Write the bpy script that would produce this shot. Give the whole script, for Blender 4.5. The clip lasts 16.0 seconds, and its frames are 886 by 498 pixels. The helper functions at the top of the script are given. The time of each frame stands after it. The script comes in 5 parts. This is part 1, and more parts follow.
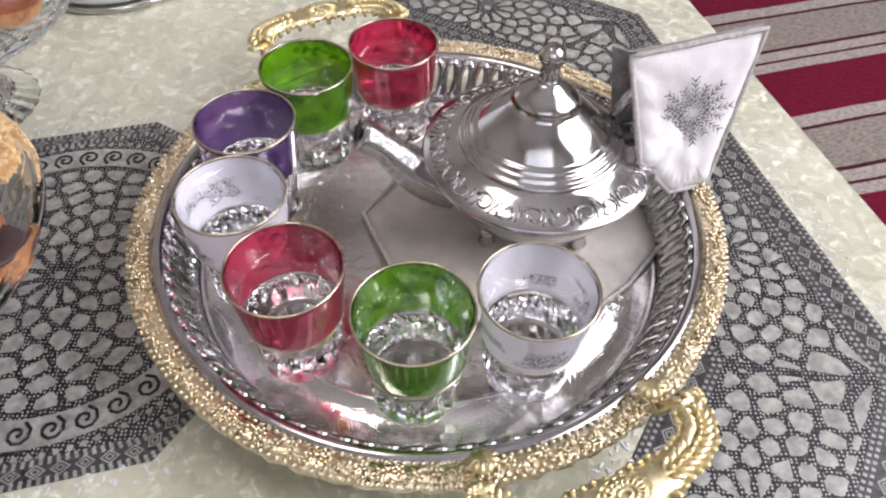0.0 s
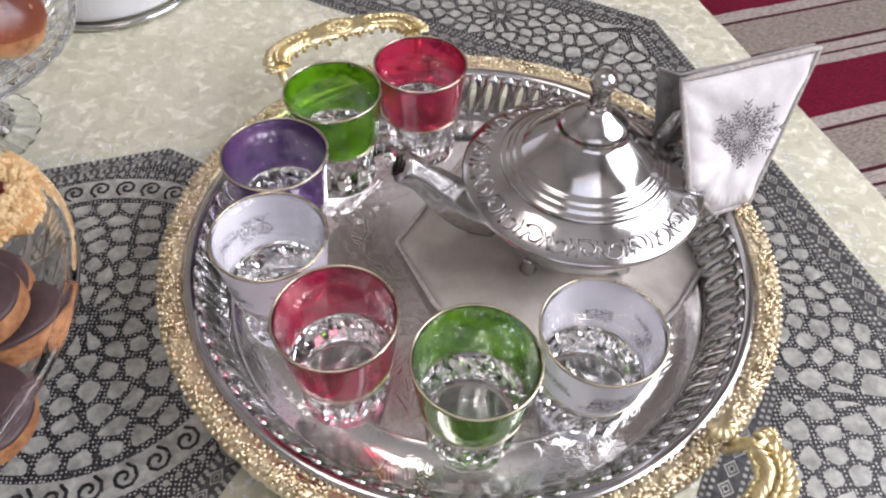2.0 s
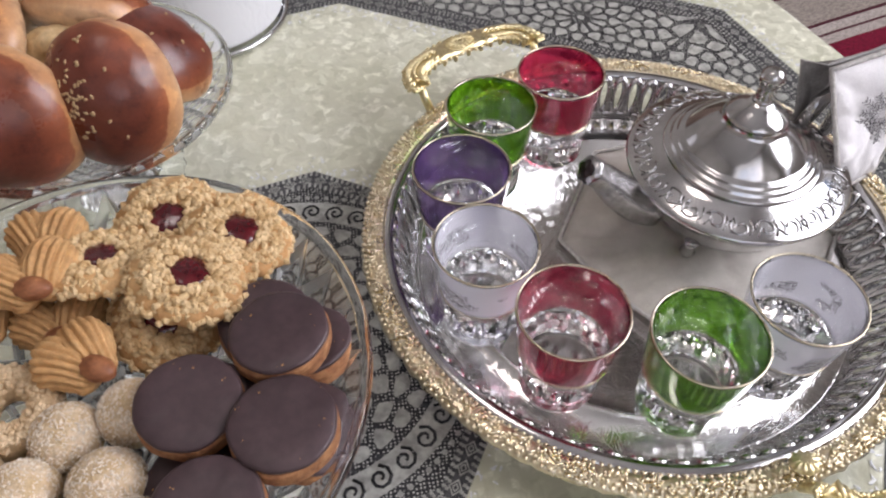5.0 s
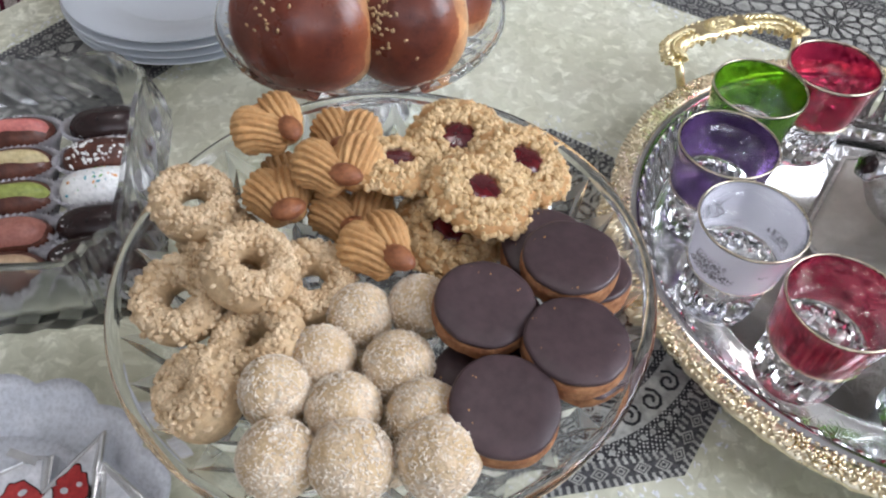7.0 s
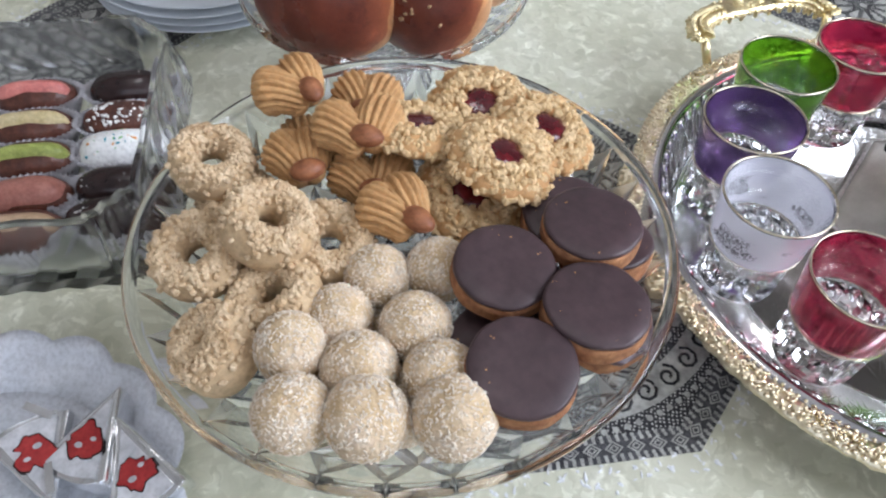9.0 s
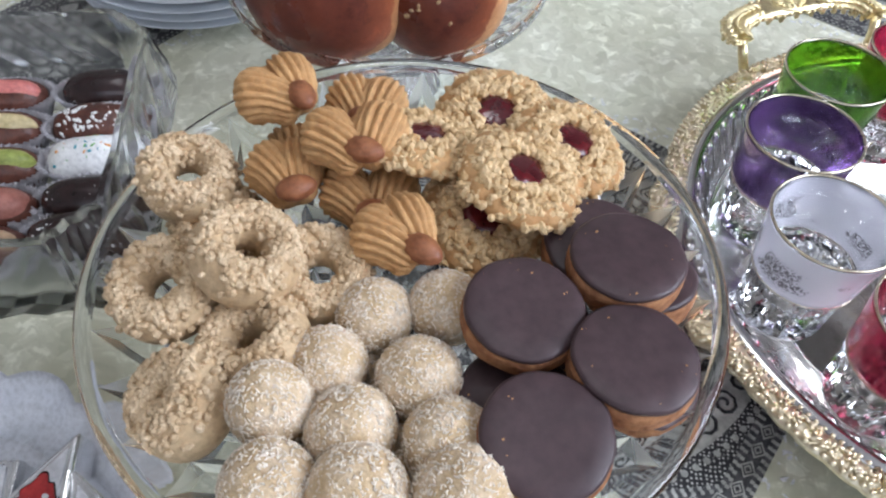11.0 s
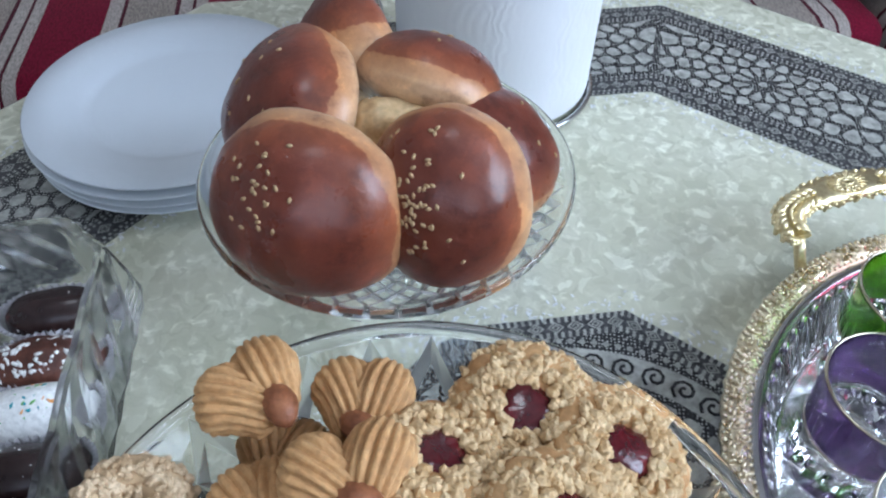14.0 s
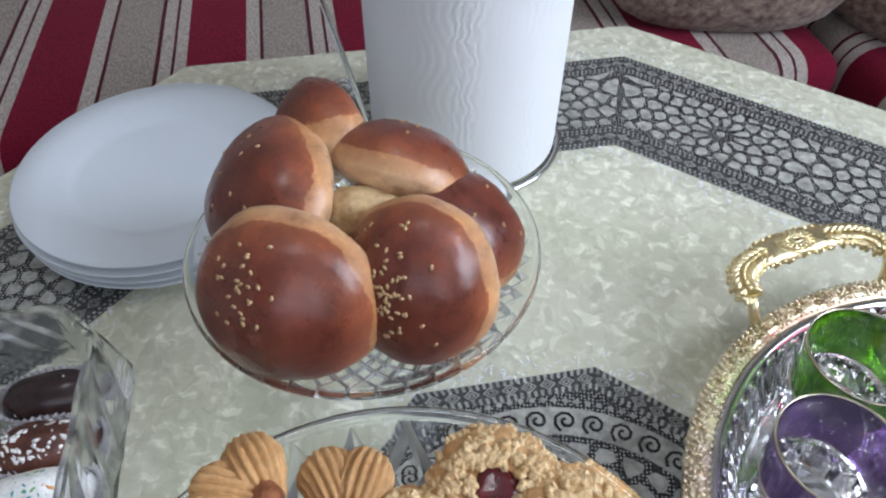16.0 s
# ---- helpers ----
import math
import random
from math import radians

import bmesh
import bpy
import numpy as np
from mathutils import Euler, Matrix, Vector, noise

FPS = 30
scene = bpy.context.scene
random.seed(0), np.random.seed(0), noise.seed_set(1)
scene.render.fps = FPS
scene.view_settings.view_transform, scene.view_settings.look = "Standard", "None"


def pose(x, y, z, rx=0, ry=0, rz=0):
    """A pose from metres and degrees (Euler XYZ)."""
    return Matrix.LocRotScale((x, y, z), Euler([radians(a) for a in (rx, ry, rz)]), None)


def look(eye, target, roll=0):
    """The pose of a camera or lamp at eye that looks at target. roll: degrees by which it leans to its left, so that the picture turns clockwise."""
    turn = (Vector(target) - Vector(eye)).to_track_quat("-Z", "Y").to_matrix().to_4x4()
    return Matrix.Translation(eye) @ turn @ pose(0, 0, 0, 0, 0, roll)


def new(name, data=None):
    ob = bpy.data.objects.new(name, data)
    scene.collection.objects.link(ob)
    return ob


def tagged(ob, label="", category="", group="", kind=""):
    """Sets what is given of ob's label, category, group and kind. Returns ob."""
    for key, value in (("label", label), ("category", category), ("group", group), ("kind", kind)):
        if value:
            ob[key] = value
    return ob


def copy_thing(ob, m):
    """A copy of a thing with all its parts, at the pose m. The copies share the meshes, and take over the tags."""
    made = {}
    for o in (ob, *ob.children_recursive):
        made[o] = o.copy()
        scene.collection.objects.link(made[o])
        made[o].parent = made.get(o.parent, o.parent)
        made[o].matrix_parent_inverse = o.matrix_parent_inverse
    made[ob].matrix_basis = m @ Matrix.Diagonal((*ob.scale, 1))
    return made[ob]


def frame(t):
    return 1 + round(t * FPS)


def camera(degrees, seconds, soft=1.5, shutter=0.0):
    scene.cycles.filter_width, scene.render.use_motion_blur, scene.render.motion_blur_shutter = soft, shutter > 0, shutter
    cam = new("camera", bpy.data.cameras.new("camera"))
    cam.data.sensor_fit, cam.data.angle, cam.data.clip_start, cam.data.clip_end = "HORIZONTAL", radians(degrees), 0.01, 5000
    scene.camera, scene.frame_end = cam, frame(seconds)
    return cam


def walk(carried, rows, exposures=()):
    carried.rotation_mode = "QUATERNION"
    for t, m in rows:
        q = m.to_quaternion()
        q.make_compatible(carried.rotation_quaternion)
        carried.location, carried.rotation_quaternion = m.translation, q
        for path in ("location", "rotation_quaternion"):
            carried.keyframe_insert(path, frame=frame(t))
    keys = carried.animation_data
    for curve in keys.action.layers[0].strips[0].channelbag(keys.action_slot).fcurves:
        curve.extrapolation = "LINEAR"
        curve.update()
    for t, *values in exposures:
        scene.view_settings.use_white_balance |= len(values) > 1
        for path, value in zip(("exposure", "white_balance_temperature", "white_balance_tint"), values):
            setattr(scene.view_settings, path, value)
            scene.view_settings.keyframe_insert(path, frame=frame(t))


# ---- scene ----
cam = camera(63.3, 16.0, soft=2.2)
PATH = [
    (0, (0.041, 0.068, 0.351), (0.037, 1.37, -1.167), 1.2),
    (0.5, (0.039, 0.08, 0.348), (0.039, 1.359, -1.19), 1.2),
    (1, (0.037, 0.097, 0.337), (0.036, 1.369, -1.206), 1.5),
    (1.5, (0.025, 0.106, 0.337), (0.059, 1.381, -1.204), 2.1),
    (2, (0.001, 0.098, 0.355), (0.071, 1.374, -1.184), 2.0),
    (2.5, (-0.026, 0.088, 0.375), (0.139, 1.341, -1.175), 1.4),
    (3, (-0.038, 0.085, 0.379), (0.232, 1.316, -1.174), 2.1),
    (3.2, (-0.045, 0.086, 0.38), (0.254, 1.313, -1.171), 2.5),
    (5.5, (-0.161, 0.091, 0.386), (-0.036, 1.344, -1.167), 0.5),
    (6, (-0.187, 0.086, 0.384), (-0.125, 1.346, -1.168), 1.4),
    (6.5, (-0.214, 0.075, 0.378), (-0.256, 1.331, -1.179), 1.0),
    (7, (-0.225, 0.065, 0.371), (-0.32, 1.312, -1.189), 1.4),
    (7.5, (-0.23, 0.059, 0.367), (-0.344, 1.298, -1.199), 2.2),
    (8, (-0.229, 0.056, 0.363), (-0.352, 1.283, -1.212), 1.7),
    (10.5, (-0.225, 0.066, 0.35), (-0.363, 1.291, -1.225), 1.7),
    (11, (-0.233, 0.096, 0.331), (-0.375, 1.32, -1.244), 1.8),
    (11.5, (-0.244, 0.134, 0.308), (-0.393, 1.366, -1.26), 2.1),
    (12, (-0.245, 0.161, 0.291), (-0.385, 1.406, -1.268), 2.0),
    (12.5, (-0.251, 0.184, 0.273), (-0.402, 1.438, -1.278), 1.5),
    (13, (-0.253, 0.196, 0.273), (-0.412, 1.51, -1.226), 1.2),
    (13.5, (-0.255, 0.204, 0.303), (-0.424, 1.521, -1.193), 0.5),
    (14, (-0.256, 0.217, 0.344), (-0.409, 1.539, -1.148), 0.9),
    (14.5, (-0.256, 0.238, 0.36), (-0.374, 1.544, -1.151), 1.8),
    (15, (-0.256, 0.242, 0.373), (-0.357, 1.573, -1.116), 2.0),
    (15.5, (-0.253, 0.236, 0.379), (-0.336, 1.585, -1.095), 2.0),
    (16, (-0.251, 0.227, 0.384), (-0.366, 1.579, -1.085), 0.2),
]
walk(cam, [(t, look(eye, target, roll)) for t, eye, target, roll in PATH],
     exposures=[(0.0, -0.12, 6700, 21), (3.2, -0.15, 6700, 21), (5.5, -0.22, 6600, 19), (6.5, -0.06, 6330, 16), (8.0, 0.06, 6080, 14), (12.0, 0.07, 5800, 14), (13.3, 0.02, 5500, 12), (14.0, -0.04, 5380, 9), (15.0, -0.04, 5680, 11), (16.0, -0.06, 5900, 12)])

# ---------------------------------------------------------------- light
W, D2 = bpy.data.worlds.new("world"), math.tau
scene.world = W
W.use_nodes = True
sky = W.node_tree.nodes.new("ShaderNodeTexSky")
sky.sky_type, sky.sun_disc = "NISHITA", False
sky.sun_elevation, sky.sun_rotation = radians(38), radians(150)
W.node_tree.links.new(sky.outputs[0], W.node_tree.nodes["Background"].inputs[0])
W.node_tree.nodes["Background"].inputs[1].default_value = 0.12

TURN_ROOM = 15.5
CX, CY = -0.196, 0.34          # middle of the table
FLOOR = -0.50


def room(u, v, z=0.0):
    """A place given along the room's own axes, measured from the middle of the table."""
    a = radians(TURN_ROOM)
    return Vector((CX + u * math.cos(a) - v * math.sin(a), CY + u * math.sin(a) + v * math.cos(a), z))


def area_lamp(name, eye, target, sx, sy, watts, colour):
    li = bpy.data.lights.new(name, "AREA")
    li.shape, li.size, li.size_y, li.energy, li.color = "RECTANGLE", sx, sy, watts, colour
    ob = new(name, li)
    ob.matrix_world = look(eye, target)
    return ob


area_lamp("window_daylight_east", room(1.50, -0.55, 1.15), room(0, 0, 0.1), 1.3, 1.3, 43, (0.90, 0.95, 1.0))
# weak fill added from the south; no window is known on that side
area_lamp("south_fill_light", room(-0.3, -1.62, 1.25), room(0, 0, 0.0), 1.5, 1.2, 6, (0.90, 0.96, 1.0))
# unseen fill added overhead; there is no lamp fixture to go with it
area_lamp("overhead_fill_light", room(-0.15, 0.25, 2.0), room(-0.15, 0.25, 0), 0.45, 0.45, 5, (1.0, 0.96, 0.90))


# ---------------------------------------------------------------- materials
def material(name):
    m = bpy.data.materials.new(name)
    m.use_nodes = True
    return m, m.node_tree.nodes, m.node_tree.links, m.node_tree.nodes["Principled BSDF"]


def rgb(c):
    return (*c, 1.0)


def coords(n, l, scale=None, kind="Object"):
    t = n.new("ShaderNodeTexCoord").outputs[kind]
    if scale is None:
        return t
    mp = n.new("ShaderNodeMapping")
    mp.inputs["Scale"].default_value = scale
    l.new(t, mp.inputs[0])
    return mp.outputs[0]


def ramp(n, l, fac, stops):
    r = n.new("ShaderNodeValToRGB")
    e = r.color_ramp.elements
    while len(e) < len(stops):
        e.new(0.5)
    for k, (p, c) in zip(e, stops):
        k.position, k.color = p, rgb(c)
    l.new(fac, r.inputs[0])
    return r.outputs[0]


def mixed(n, l, fac, a, b):
    x = n.new("ShaderNodeMix")
    x.data_type = "RGBA"
    for s, v in ((0, fac), (6, a), (7, b)):
        if isinstance(v, bpy.types.NodeSocket):
            l.new(v, x.inputs[s])
        else:
            x.inputs[s].default_value = v if s == 0 else rgb(v)
    return x.outputs[2]


def noise_of(n, l, vec, scale, detail=4.0, rough=0.55):
    t = n.new("ShaderNodeTexNoise")
    t.inputs["Scale"].default_value, t.inputs["Detail"].default_value, t.inputs["Roughness"].default_value = scale, detail, rough
    l.new(vec, t.inputs["Vector"])
    return t.outputs["Fac"]


def voronoi(n, l, vec, scale, feature="F1", out="Distance"):
    t = n.new("ShaderNodeTexVoronoi")
    t.feature = feature
    t.inputs["Scale"].default_value = scale
    l.new(vec, t.inputs["Vector"])
    return t.outputs[out]


def bumped(n, l, b, height, strength, distance):
    k = n.new("ShaderNodeBump")
    k.inputs["Strength"].default_value, k.inputs["Distance"].default_value = strength, distance
    l.new(height, k.inputs["Height"])
    l.new(k.outputs[0], b.inputs["Normal"])


def setup(b, rough=0.5, metal=0.0, trans=0.0, ior=1.45, coat=0.0, sub=0.0, sheen=0.0):
    b.inputs["Roughness"].default_value = rough
    b.inputs["Metallic"].default_value = metal
    b.inputs["Transmission Weight"].default_value = trans
    b.inputs["IOR"].default_value = ior
    b.inputs["Coat Weight"].default_value = coat
    b.inputs["Coat Roughness"].default_value = 0.2
    b.inputs["Sheen Weight"].default_value = sheen
    if sub:
        b.inputs["Subsurface Weight"].default_value = sub
        b.inputs["Subsurface Radius"].default_value = (0.006, 0.004, 0.003)


def grained(name, dark, light, scale, rough=0.5, bump=0.3, depth=0.001, fine=None, vary=0.0, **kw):
    """Two colours in a cloudy mix at two scales, with fine relief."""
    m, n, l, b = material(name)
    setup(b, rough, **kw)
    v = coords(n, l)
    big, small = noise_of(n, l, v, scale), noise_of(n, l, v, (fine or scale * 9), 3)
    c = ramp(n, l, big, [(0.32, dark), (0.68, light)])
    mul = n.new("ShaderNodeMix")
    mul.data_type, mul.blend_type = "RGBA", "MULTIPLY"
    mul.inputs[0].default_value = 0.5
    l.new(c, mul.inputs[6])
    l.new(ramp(n, l, small, [(0.3, (0.55, 0.55, 0.55)), (0.6, (1, 1, 1))]), mul.inputs[7])
    out = mul.outputs[2]
    if vary:
        h = n.new("ShaderNodeHueSaturation")
        mr = n.new("ShaderNodeMapRange")
        mr.inputs[3].default_value, mr.inputs[4].default_value = 1 - vary, 1 + vary
        l.new(n.new("ShaderNodeObjectInfo").outputs["Random"], mr.inputs[0])
        l.new(mr.outputs[0], h.inputs["Value"])
        l.new(out, h.inputs["Color"])
        out = h.outputs[0]
    l.new(out, b.inputs["Base Color"])
    if bump:
        bumped(n, l, b, small, bump, depth)
    return m


def pearl_material():
    m, n, l, b = material("pearl_laminate")
    setup(b, 0.3, coat=0.35)
    v = coords(n, l)
    d = n.new("ShaderNodeVectorMath")
    d.operation = "MULTIPLY_ADD"
    nz = n.new("ShaderNodeTexNoise")
    nz.inputs["Scale"].default_value, nz.inputs["Detail"].default_value = 55, 3
    l.new(v, nz.inputs["Vector"])
    l.new(nz.outputs["Color"], d.inputs[0])
    d.inputs[1].default_value = (0.024, 0.024, 0.0)
    l.new(v, d.inputs[2])
    cell = voronoi(n, l, d.outputs[0], 150, out="Color")
    sep = n.new("ShaderNodeSeparateColor")
    l.new(cell, sep.inputs[0])
    streak = noise_of(n, l, d.outputs[0], 125, 2, 0.5)
    soft = ramp(n, l, streak, [(0.30, (0.54, 0.54, 0.46)), (0.50, (0.59, 0.59, 0.51)), (0.60, (0.69, 0.69, 0.62)), (0.69, (1.0, 1.0, 0.96))])
    hard = ramp(n, l, sep.outputs[0], [(0.0, (0.50, 0.50, 0.44)), (0.7, (0.60, 0.60, 0.53)), (0.93, (0.72, 0.73, 0.68)), (0.99, (0.95, 0.96, 0.94))])
    flake = mixed(n, l, 0.42, soft, hard)
    cloud = ramp(n, l, noise_of(n, l, v, 9), [(0.35, (0.88, 0.88, 0.75)), (0.65, (1, 0.995, 0.90))])
    mul = n.new("ShaderNodeMix")
    mul.data_type, mul.blend_type = "RGBA", "MULTIPLY"
    mul.inputs[0].default_value = 1.0
    l.new(flake, mul.inputs[6]), l.new(cloud, mul.inputs[7])
    l.new(mul.outputs[2], b.inputs["Base Color"])
    l.new(ramp(n, l, sep.outputs[1], [(0.3, (0.4, 0.4, 0.4)), (0.9, (0.16, 0.16, 0.16))]), b.inputs["Roughness"])
    bumped(n, l, b, streak, 0.35, 0.0012)
    return m


def lace_material():
    """Black lace print: small pale dots strung along the strands."""
    m, n, l, b = material("black_lace_print")
    setup(b, 0.42)
    v = coords(n, l)
    t = n.new("ShaderNodeTexVoronoi")
    t.inputs["Scale"].default_value, t.inputs["Randomness"].default_value = 430, 0.40
    l.new(v, t.inputs["Vector"])
    dot = ramp(n, l, t.outputs["Distance"], [(0.23, (0.46, 0.46, 0.43)), (0.31, (0.010, 0.010, 0.013))])
    cloud = ramp(n, l, noise_of(n, l, v, 60), [(0.4, (0.012, 0.012, 0.015)), (0.7, (0.05, 0.05, 0.055))])
    worn = ramp(n, l, noise_of(n, l, v, 170), [(0.36, (0, 0, 0)), (0.46, (1, 1, 1))])
    l.new(mixed(n, l, worn, cloud, dot), b.inputs["Base Color"])
    bumped(n, l, b, t.outputs["Distance"], 0.25, 0.0006)
    return m


def strip_material():
    """Ground of the lace border: near-black print with a worn silvery bloom."""
    m, n, l, b = material("lace_border_ground")
    setup(b, 0.4)
    v = coords(n, l)
    f = noise_of(n, l, v, 240, 3)
    l.new(ramp(n, l, f, [(0.35, (0.020, 0.020, 0.024)), (0.7, (0.085, 0.085, 0.088))]), b.inputs["Base Color"])
    bumped(n, l, b, f, 0.25, 0.0005)
    return m


def metal_material(name, dark, light, rough, scale=90, bump=0.15):
    m, n, l, b = material(name)
    setup(b, rough, 1.0)
    v = coords(n, l)
    f = noise_of(n, l, v, scale)
    l.new(ramp(n, l, f, [(0.3, dark), (0.7, light)]), b.inputs["Base Color"])
    l.new(ramp(n, l, noise_of(n, l, v, 35), [(0.3, (rough * 0.7,) * 3), (0.7, (rough * 1.5,) * 3)]), b.inputs["Roughness"])
    if bump:
        bumped(n, l, b, f, bump, 0.0005)
    return m


def glass_material(name, tint, rough=0.02, bump=0.0):
    m, n, l, b = material(name)
    setup(b, rough, trans=1.0, ior=1.47)
    b.inputs["Base Color"].default_value = rgb(tint)
    if bump:
        bumped(n, l, b, noise_of(n, l, coords(n, l), 160), bump, 0.0008)
    return m


def band_material(name, deep, bright, clear):
    """Stained band of a tea glass with a lacy etched pattern."""
    m, n, l, b = material(name)
    setup(b, 0.06, trans=clear, ior=1.35, coat=0.8)
    b.inputs["Coat Roughness"].default_value = 0.04
    v = coords(n, l)
    f = voronoi(n, l, v, 320, "DISTANCE_TO_EDGE")
    g = noise_of(n, l, v, 130, 2)
    k = n.new("ShaderNodeMath")
    k.operation = "ADD"
    l.new(f, k.inputs[0]), l.new(g, k.inputs[1])
    l.new(ramp(n, l, k.outputs[0], [(0.40, deep), (0.64, bright)]), b.inputs["Base Color"])
    bumped(n, l, b, k.outputs[0], 0.2, 0.0004)
    return m


def frosted_band_material():
    """White enamel band with a grey scroll print in two rows."""
    m, n, l, b = material("white_enamel_band")
    setup(b, 0.2, trans=0.5, coat=0.5)
    v = coords(n, l)
    w = n.new("ShaderNodeTexWave")
    w.wave_type, w.rings_direction = "RINGS", "SPHERICAL"
    w.inputs["Scale"].default_value, w.inputs["Distortion"].default_value, w.inputs["Detail"].default_value, w.inputs["Detail Scale"].default_value = 95, 16, 2, 3
    l.new(v, w.inputs["Vector"])
    s = n.new("ShaderNodeSeparateXYZ")
    l.new(v, s.inputs[0])
    zone = ramp(n, l, s.outputs[2], [(0.041, (0, 0, 0)), (0.0425, (1, 1, 1)), (0.056, (1, 1, 1)), (0.0575, (0, 0, 0))])
    ink = ramp(n, l, w.outputs["Fac"], [(0.45, (0, 0, 0)), (0.6, (1, 1, 1))])
    blot = ramp(n, l, noise_of(n, l, v, 58, 1), [(0.47, (0, 0, 0)), (0.51, (1, 1, 1))])
    k = n.new("ShaderNodeMix")
    k.data_type, k.blend_type = "RGBA", "MULTIPLY"
    k.inputs[0].default_value = 1.0
    l.new(zone, k.inputs[6]), l.new(ink, k.inputs[7])
    k2 = n.new("ShaderNodeMix")
    k2.data_type, k2.blend_type = "RGBA", "MULTIPLY"
    k2.inputs[0].default_value = 1.0
    l.new(k.outputs[2], k2.inputs[6]), l.new(blot, k2.inputs[7])
    x = n.new("ShaderNodeMix")
    x.data_type = "RGBA"
    l.new(k2.outputs[2], x.inputs[0])
    x.inputs[6].default_value, x.inputs[7].default_value = (0.80, 0.79, 0.84, 1), (0.24, 0.23, 0.24, 1)
    l.new(x.outputs[2], b.inputs["Base Color"])
    return m


def bun_material():
    """Egg-washed crust: deep brown over the dome, pale at the seam and below."""
    m, n, l, b = material("glazed_bun_crust")
    setup(b, 0.36, coat=0.30)
    v = coords(n, l)
    s = n.new("ShaderNodeSeparateXYZ")
    l.new(coords(n, l, kind="Generated"), s.inputs[0])
    wob = n.new("ShaderNodeMath")
    wob.operation = "MULTIPLY_ADD"
    l.new(noise_of(n, l, v, 22, 8, 0.66), wob.inputs[0])
    wob.inputs[1].default_value = 0.40
    l.new(s.outputs[2], wob.inputs[2])
    band = ramp(n, l, wob.outputs[0], [(0.34, (0.74, 0.55, 0.34)), (0.56, (0.55, 0.31, 0.15)), (0.715, (0.43, 0.205, 0.088)), (0.73, (0.25, 0.077, 0.032)), (0.88, (0.185, 0.049, 0.022)), (1.0, (0.135, 0.032, 0.017))])
    blot = ramp(n, l, noise_of(n, l, v, 46, 8, 0.68), [(0.34, (0.50, 0.42, 0.42)), (0.44, (0.86, 0.80, 0.80)), (0.56, (1.05, 1.02, 1.0)), (0.60, (1.30, 1.28, 1.2)), (0.70, (1.42, 1.4, 1.3))])
    k = n.new("ShaderNodeMix")
    k.data_type, k.blend_type = "RGBA", "MULTIPLY"
    k.inputs[0].default_value = 1.0
    l.new(band, k.inputs[6]), l.new(blot, k.inputs[7])
    l.new(k.outputs[2], b.inputs["Base Color"])
    l.new(ramp(n, l, noise_of(n, l, v, 30, 6), [(0.35, (0.24, 0.24, 0.24)), (0.65, (0.50, 0.50, 0.50))]), b.inputs["Roughness"])
    bumped(n, l, b, noise_of(n, l, v, 110, 6, 0.62), 0.32, 0.0016)
    return m


def fabric_material():
    """Woven upholstery with lengthwise stripes across local x: red, grey, thin dark lines and beige."""
    m, n, l, b = material("striped_upholstery")
    setup(b, 0.95, sheen=0.03)
    b.inputs["Specular IOR Level"].default_value = 0.2
    v = coords(n, l)
    s = n.new("ShaderNodeSeparateXYZ")
    l.new(v, s.inputs[0])
    k = n.new("ShaderNodeMath")
    k.operation = "MULTIPLY_ADD"
    l.new(s.outputs[0], k.inputs[0])
    k.inputs[1].default_value, k.inputs[2].default_value = 1 / 0.185, 0.122 / 0.185
    f = n.new("ShaderNodeMath")
    f.operation = "FRACT"
    l.new(k.outputs[0], f.inputs[0])
    red, grey, line, beige = (0.145, 0.004, 0.021), (0.37, 0.325, 0.295), (0.06, 0.006, 0.015), (0.275, 0.235, 0.205)
    r = n.new("ShaderNodeValToRGB")
    r.color_ramp.interpolation = "CONSTANT"
    e = r.color_ramp.elements
    stops = [(0.0, red), (0.385, grey), (0.475, line), (0.50, beige), (0.80, line), (0.825, grey), (0.905, line), (0.925, grey)]
    while len(e) < len(stops):
        e.new(0.5)
    for q, (p, c) in zip(e, stops):
        q.position, q.color = p, rgb(c)
    l.new(f.outputs[0], r.inputs[0])
    weave = noise_of(n, l, coords(n, l, (1, 0.25, 1)), 700, 2)
    speck = ramp(n, l, weave, [(0.35, (0.62, 0.62, 0.62)), (0.6, (1.12, 1.12, 1.12))])
    x = n.new("ShaderNodeMix")
    x.data_type, x.blend_type = "RGBA", "MULTIPLY"
    x.inputs[0].default_value = 1.0
    l.new(r.outputs[0], x.inputs[6]), l.new(speck, x.inputs[7])
    l.new(x.outputs[2], b.inputs["Base Color"])
    bumped(n, l, b, weave, 0.4, 0.001)
    return m


PEARL, LACE, STRIP = pearl_material(), lace_material(), strip_material()
INLAY = grained("pearl_inlay", (0.24, 0.24, 0.22), (0.50, 0.50, 0.46), 110, 0.28, 0.15, coat=0.3, fine=300)
TRIM = grained("iridescent_glitter", (0.66, 0.68, 0.70), (0.90, 0.91, 0.90), 400, 0.22, 0.4, fine=900, coat=0.6)
SILVER = metal_material("polished_silver", (0.50, 0.49, 0.49), (0.63, 0.62, 0.62), 0.13, 60, 0.05)
CHASED = metal_material("chased_silver", (0.36, 0.35, 0.35), (0.62, 0.61, 0.61), 0.20, 260, 0.8)


